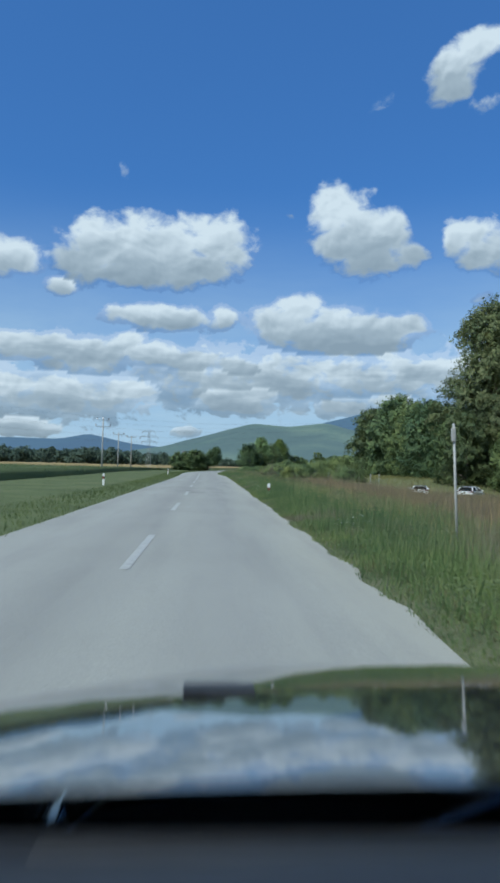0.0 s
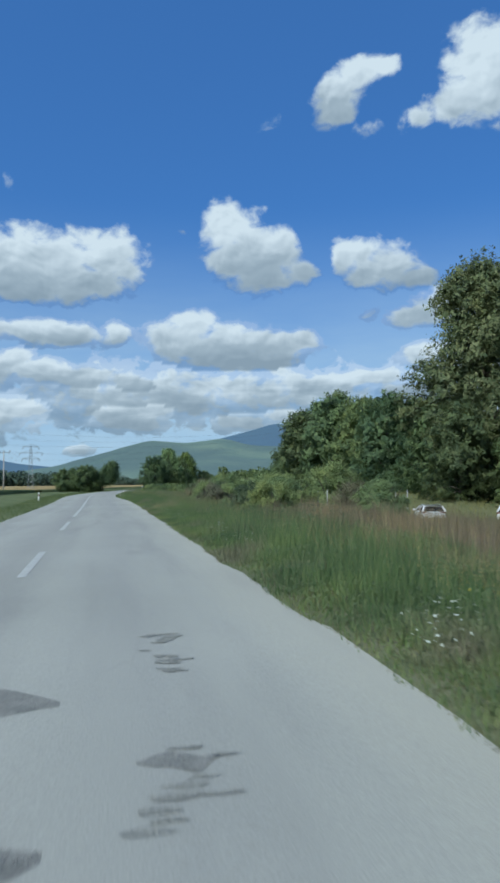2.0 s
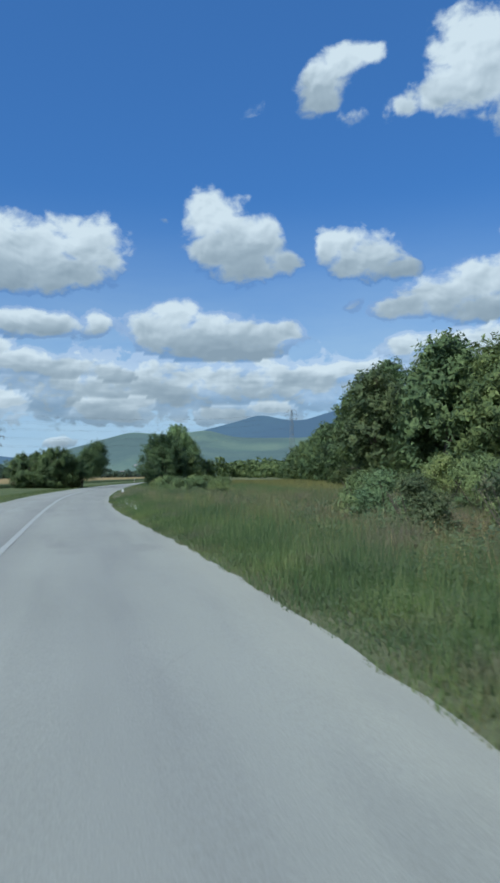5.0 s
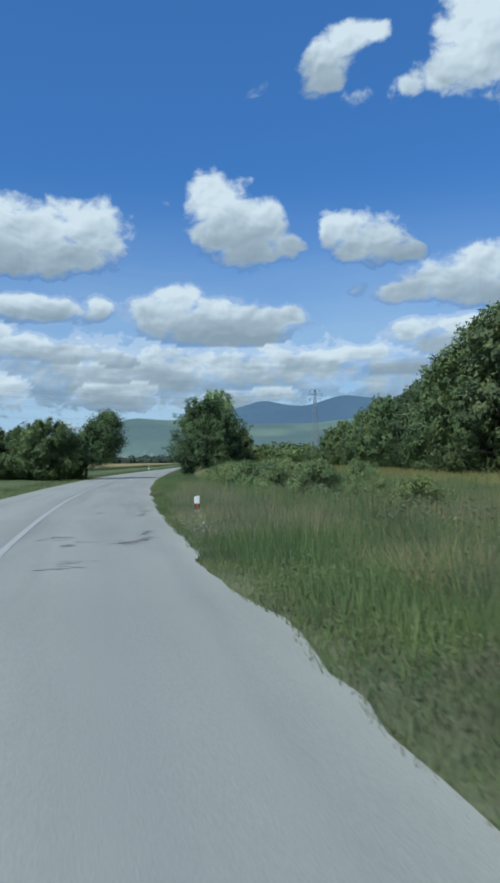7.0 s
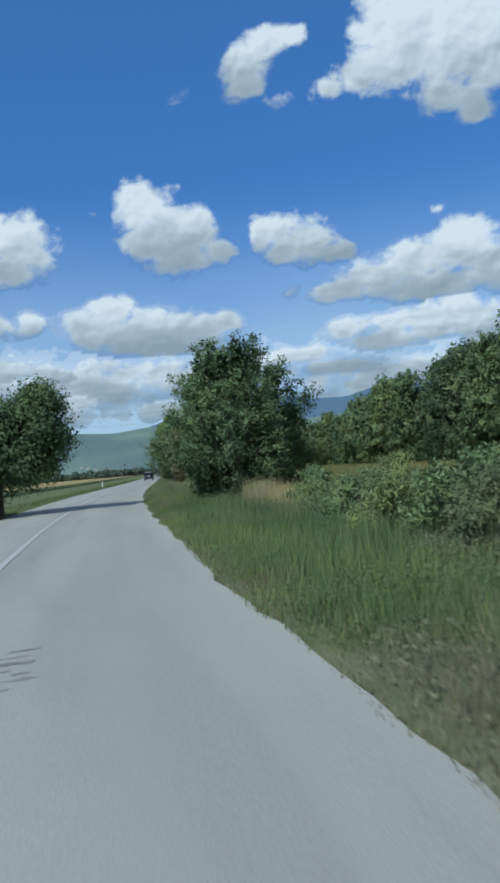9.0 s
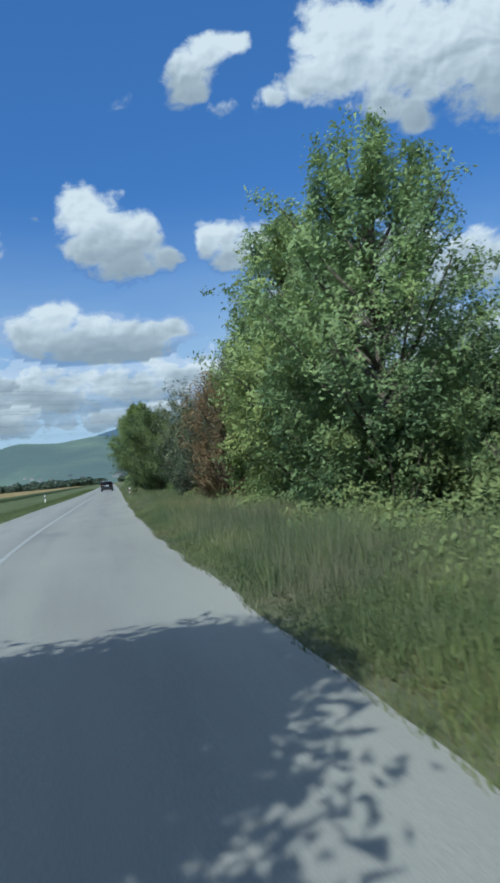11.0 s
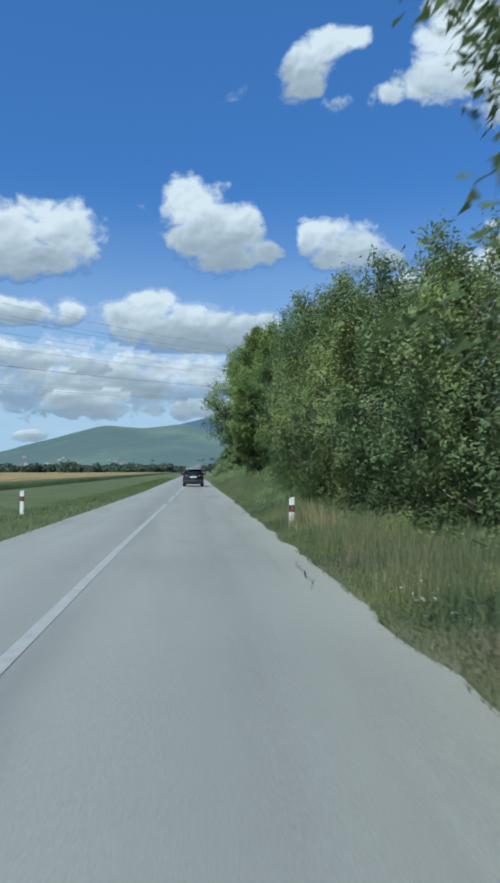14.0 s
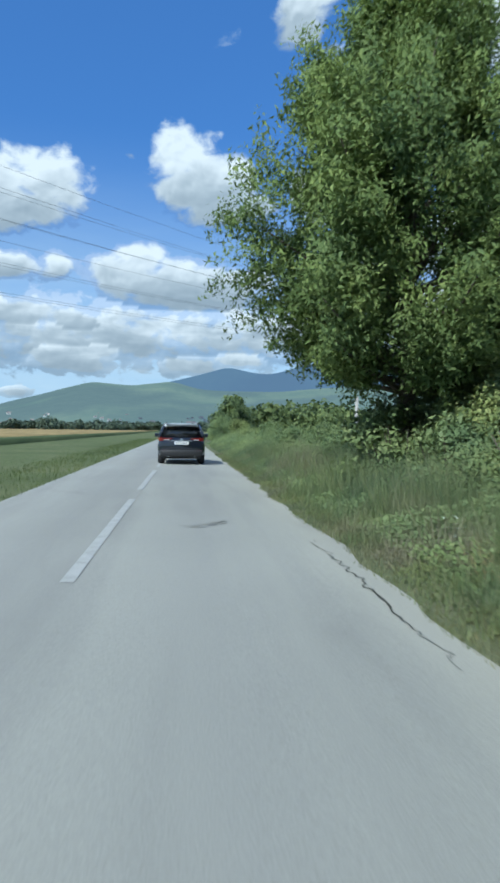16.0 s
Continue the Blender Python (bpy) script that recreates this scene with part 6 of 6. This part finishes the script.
    for sx in (-1, 1):
        part("pillar", rod(bmesh.new(), (sx * 0.86, 0.6, 0.93), (sx * 0.64, 0.06, 1.44), 0.035, 0.03, 8), CAR_BLACK, t, soft=True)
        part("pillar", rod(bmesh.new(), (sx * 0.82, -0.8, 0.86), (sx * 0.6, -0.85, 1.46), 0.05, 0.04, 8), CAR_BLACK, t, soft=True)
        part("pillar", rod(bmesh.new(), (sx * 0.8, -2.25, 0.86), (sx * 0.58, -1.95, 1.4), 0.05, 0.045, 8), BONNET, t, soft=True)
        for y in (1.15, -1.5):
            wheel = part("wheel", rod(bmesh.new(), (sx * 0.72, y, 0.32), (sx * 0.9, y, 0.32), 0.2, None, 20), CAR_CHROME, t)
            bm = bmesh.new()
            bmesh.ops.create_cone(bm, cap_ends=True, segments=28, radius1=0.32, radius2=0.32, depth=0.2, matrix=pose(sx * 0.8, y, 0.32, 0, 90, 0))
            part("tyre", bm, TYRE, wheel, soft=True)
    return t


carrying_car(pose(0.4, 0, 0.025), "dark glossy car on the road with sky mirrored in its bonnet")
lead = at(259.4, -0.05)
car(pose(lead.x, lead.y, 0.012, 0, 0, -10.4), "dark blue-grey sport utility car, sky reflection painted on its roof", CAR_GREY, width=1.74, tall=1.52, top=CAR_SKY_SHEEN)
car(pose(27.0, 73.5, -1.85, 0, 0, -40), "white car parked in the low field by the wood", CAR_WHITE, tall=1.5, group="white parked cars")
car(pose(23.4, 77.5, -1.9, 0, 0, -15), "white car parked in the low field by the wood", CAR_WHITE, tall=1.45, group="white parked cars")
for x, y in ((11.0, 66.0), (12.0, 67.5), (14.6, 64.0), (15.6, 64.8), (10.2, 69.0)):
    stake = thing("fence_stake", placed(x, y, 0, 1, -0.9), "thin weathered white fence stake in tall weeds", "fence stake", "fence stakes")
    part("post", rod(bmesh.new(), (0, 0, -0.5), (0.03, 0.02, 1.75), 0.03, 0.025, 8), CONCRETE, stake, soft=True)


# ---------------------------------------------------------------- the distance
def house(place, label, w=11.0, d=8.0, h=4.5, roof=3.5, roof_mat=None):
    t = thing("house", place, label, "house", "houses of the far village")
    part("wall", box(bmesh.new(), 0, 0, h / 2, w, d, h), PLASTER, t)
    bm = bmesh.new()
    a = [bm.verts.new(p) for p in ((-w / 2 - .4, -d / 2 - .5, h), (w / 2 + .4, -d / 2 - .5, h), (w / 2 + .4, d / 2 + .5, h), (-w / 2 - .4, d / 2 + .5, h), (-w / 2 - .4, 0, h + roof), (w / 2 + .4, 0, h + roof))]
    for f in ((0, 1, 5, 4), (2, 3, 4, 5), (0, 4, 3), (1, 2, 5), (3, 2, 1, 0)):
        bm.faces.new([a[q] for q in f])
    part("roof", bm, roof_mat or ROOF, t)
    for x in (-w * 0.3, 0.0, w * 0.3):
        part("window", box(bmesh.new(), x, -d / 2 - 0.02, h * 0.55, 1.2, 0.1, 1.4), CAR_GLASS, t)
    return t


rng = np.random.default_rng(5)
h0 = house(placed(330, 1790, 20, 1, 8), "pale plastered village house with clay roof")
for q in range(90):
    a = radians(-3 + 36 * rng.random())
    d = 1700 + 420 * rng.random() ** 1.5
    foot = 205 * ((d - 1600) / 1900) ** 1.25
    copy_at(h0, placed(math.sin(a) * d, 115 + math.cos(a) * d, 30 * rng.random() - 15 + 90 * int(rng.random() * 2), 0.7 + 0.5 * rng.random(), foot - 1.0))
house(placed(*at(640, 74).xy, 80), "long pale farm hall with a light roof", 42, 14, 5, 3, SHEET_ROOF)


def far_wood(name, seed, spots, label, mat, leaf=1.4):
    """A belt of far trees as one mass of clumps."""
    rng = np.random.default_rng(seed)
    pts, outs = [], []
    for x, y, h, w in spots:
        lumps = [(x + rng.normal() * w * 0.5, y + rng.normal() * w * 0.5, h * rng.uniform(0.25, 0.85), w * rng.uniform(0.3, 0.55), 0.8) for _ in range(7)]
        p, d = crown_points(rng, 420, lumps, 0.6)
        pts.append(p)
        outs.append(d)
    p, d = np.concatenate(pts), np.concatenate(outs)
    ok = p[:, 2] > 0
    return tagged(new(name, leaves_mesh(name, p[ok], leaf, rng, mat, d[ok])), label, "far trees", kind="stuff")


def scattered(seed, n, az, dist, h, w):
    rng = np.random.default_rng(seed)
    out = []
    for _ in range(n):
        a, d = radians(rng.uniform(*az)), rng.uniform(*dist)
        x, y, tall, wide = math.sin(a) * d, 60 + math.cos(a) * d, rng.uniform(*h), rng.uniform(*w)
        if not -16 < x - 7.2 - 0.1835 * (y - 183.4) < 14:
            out.append((x, y, tall, wide))
    return out


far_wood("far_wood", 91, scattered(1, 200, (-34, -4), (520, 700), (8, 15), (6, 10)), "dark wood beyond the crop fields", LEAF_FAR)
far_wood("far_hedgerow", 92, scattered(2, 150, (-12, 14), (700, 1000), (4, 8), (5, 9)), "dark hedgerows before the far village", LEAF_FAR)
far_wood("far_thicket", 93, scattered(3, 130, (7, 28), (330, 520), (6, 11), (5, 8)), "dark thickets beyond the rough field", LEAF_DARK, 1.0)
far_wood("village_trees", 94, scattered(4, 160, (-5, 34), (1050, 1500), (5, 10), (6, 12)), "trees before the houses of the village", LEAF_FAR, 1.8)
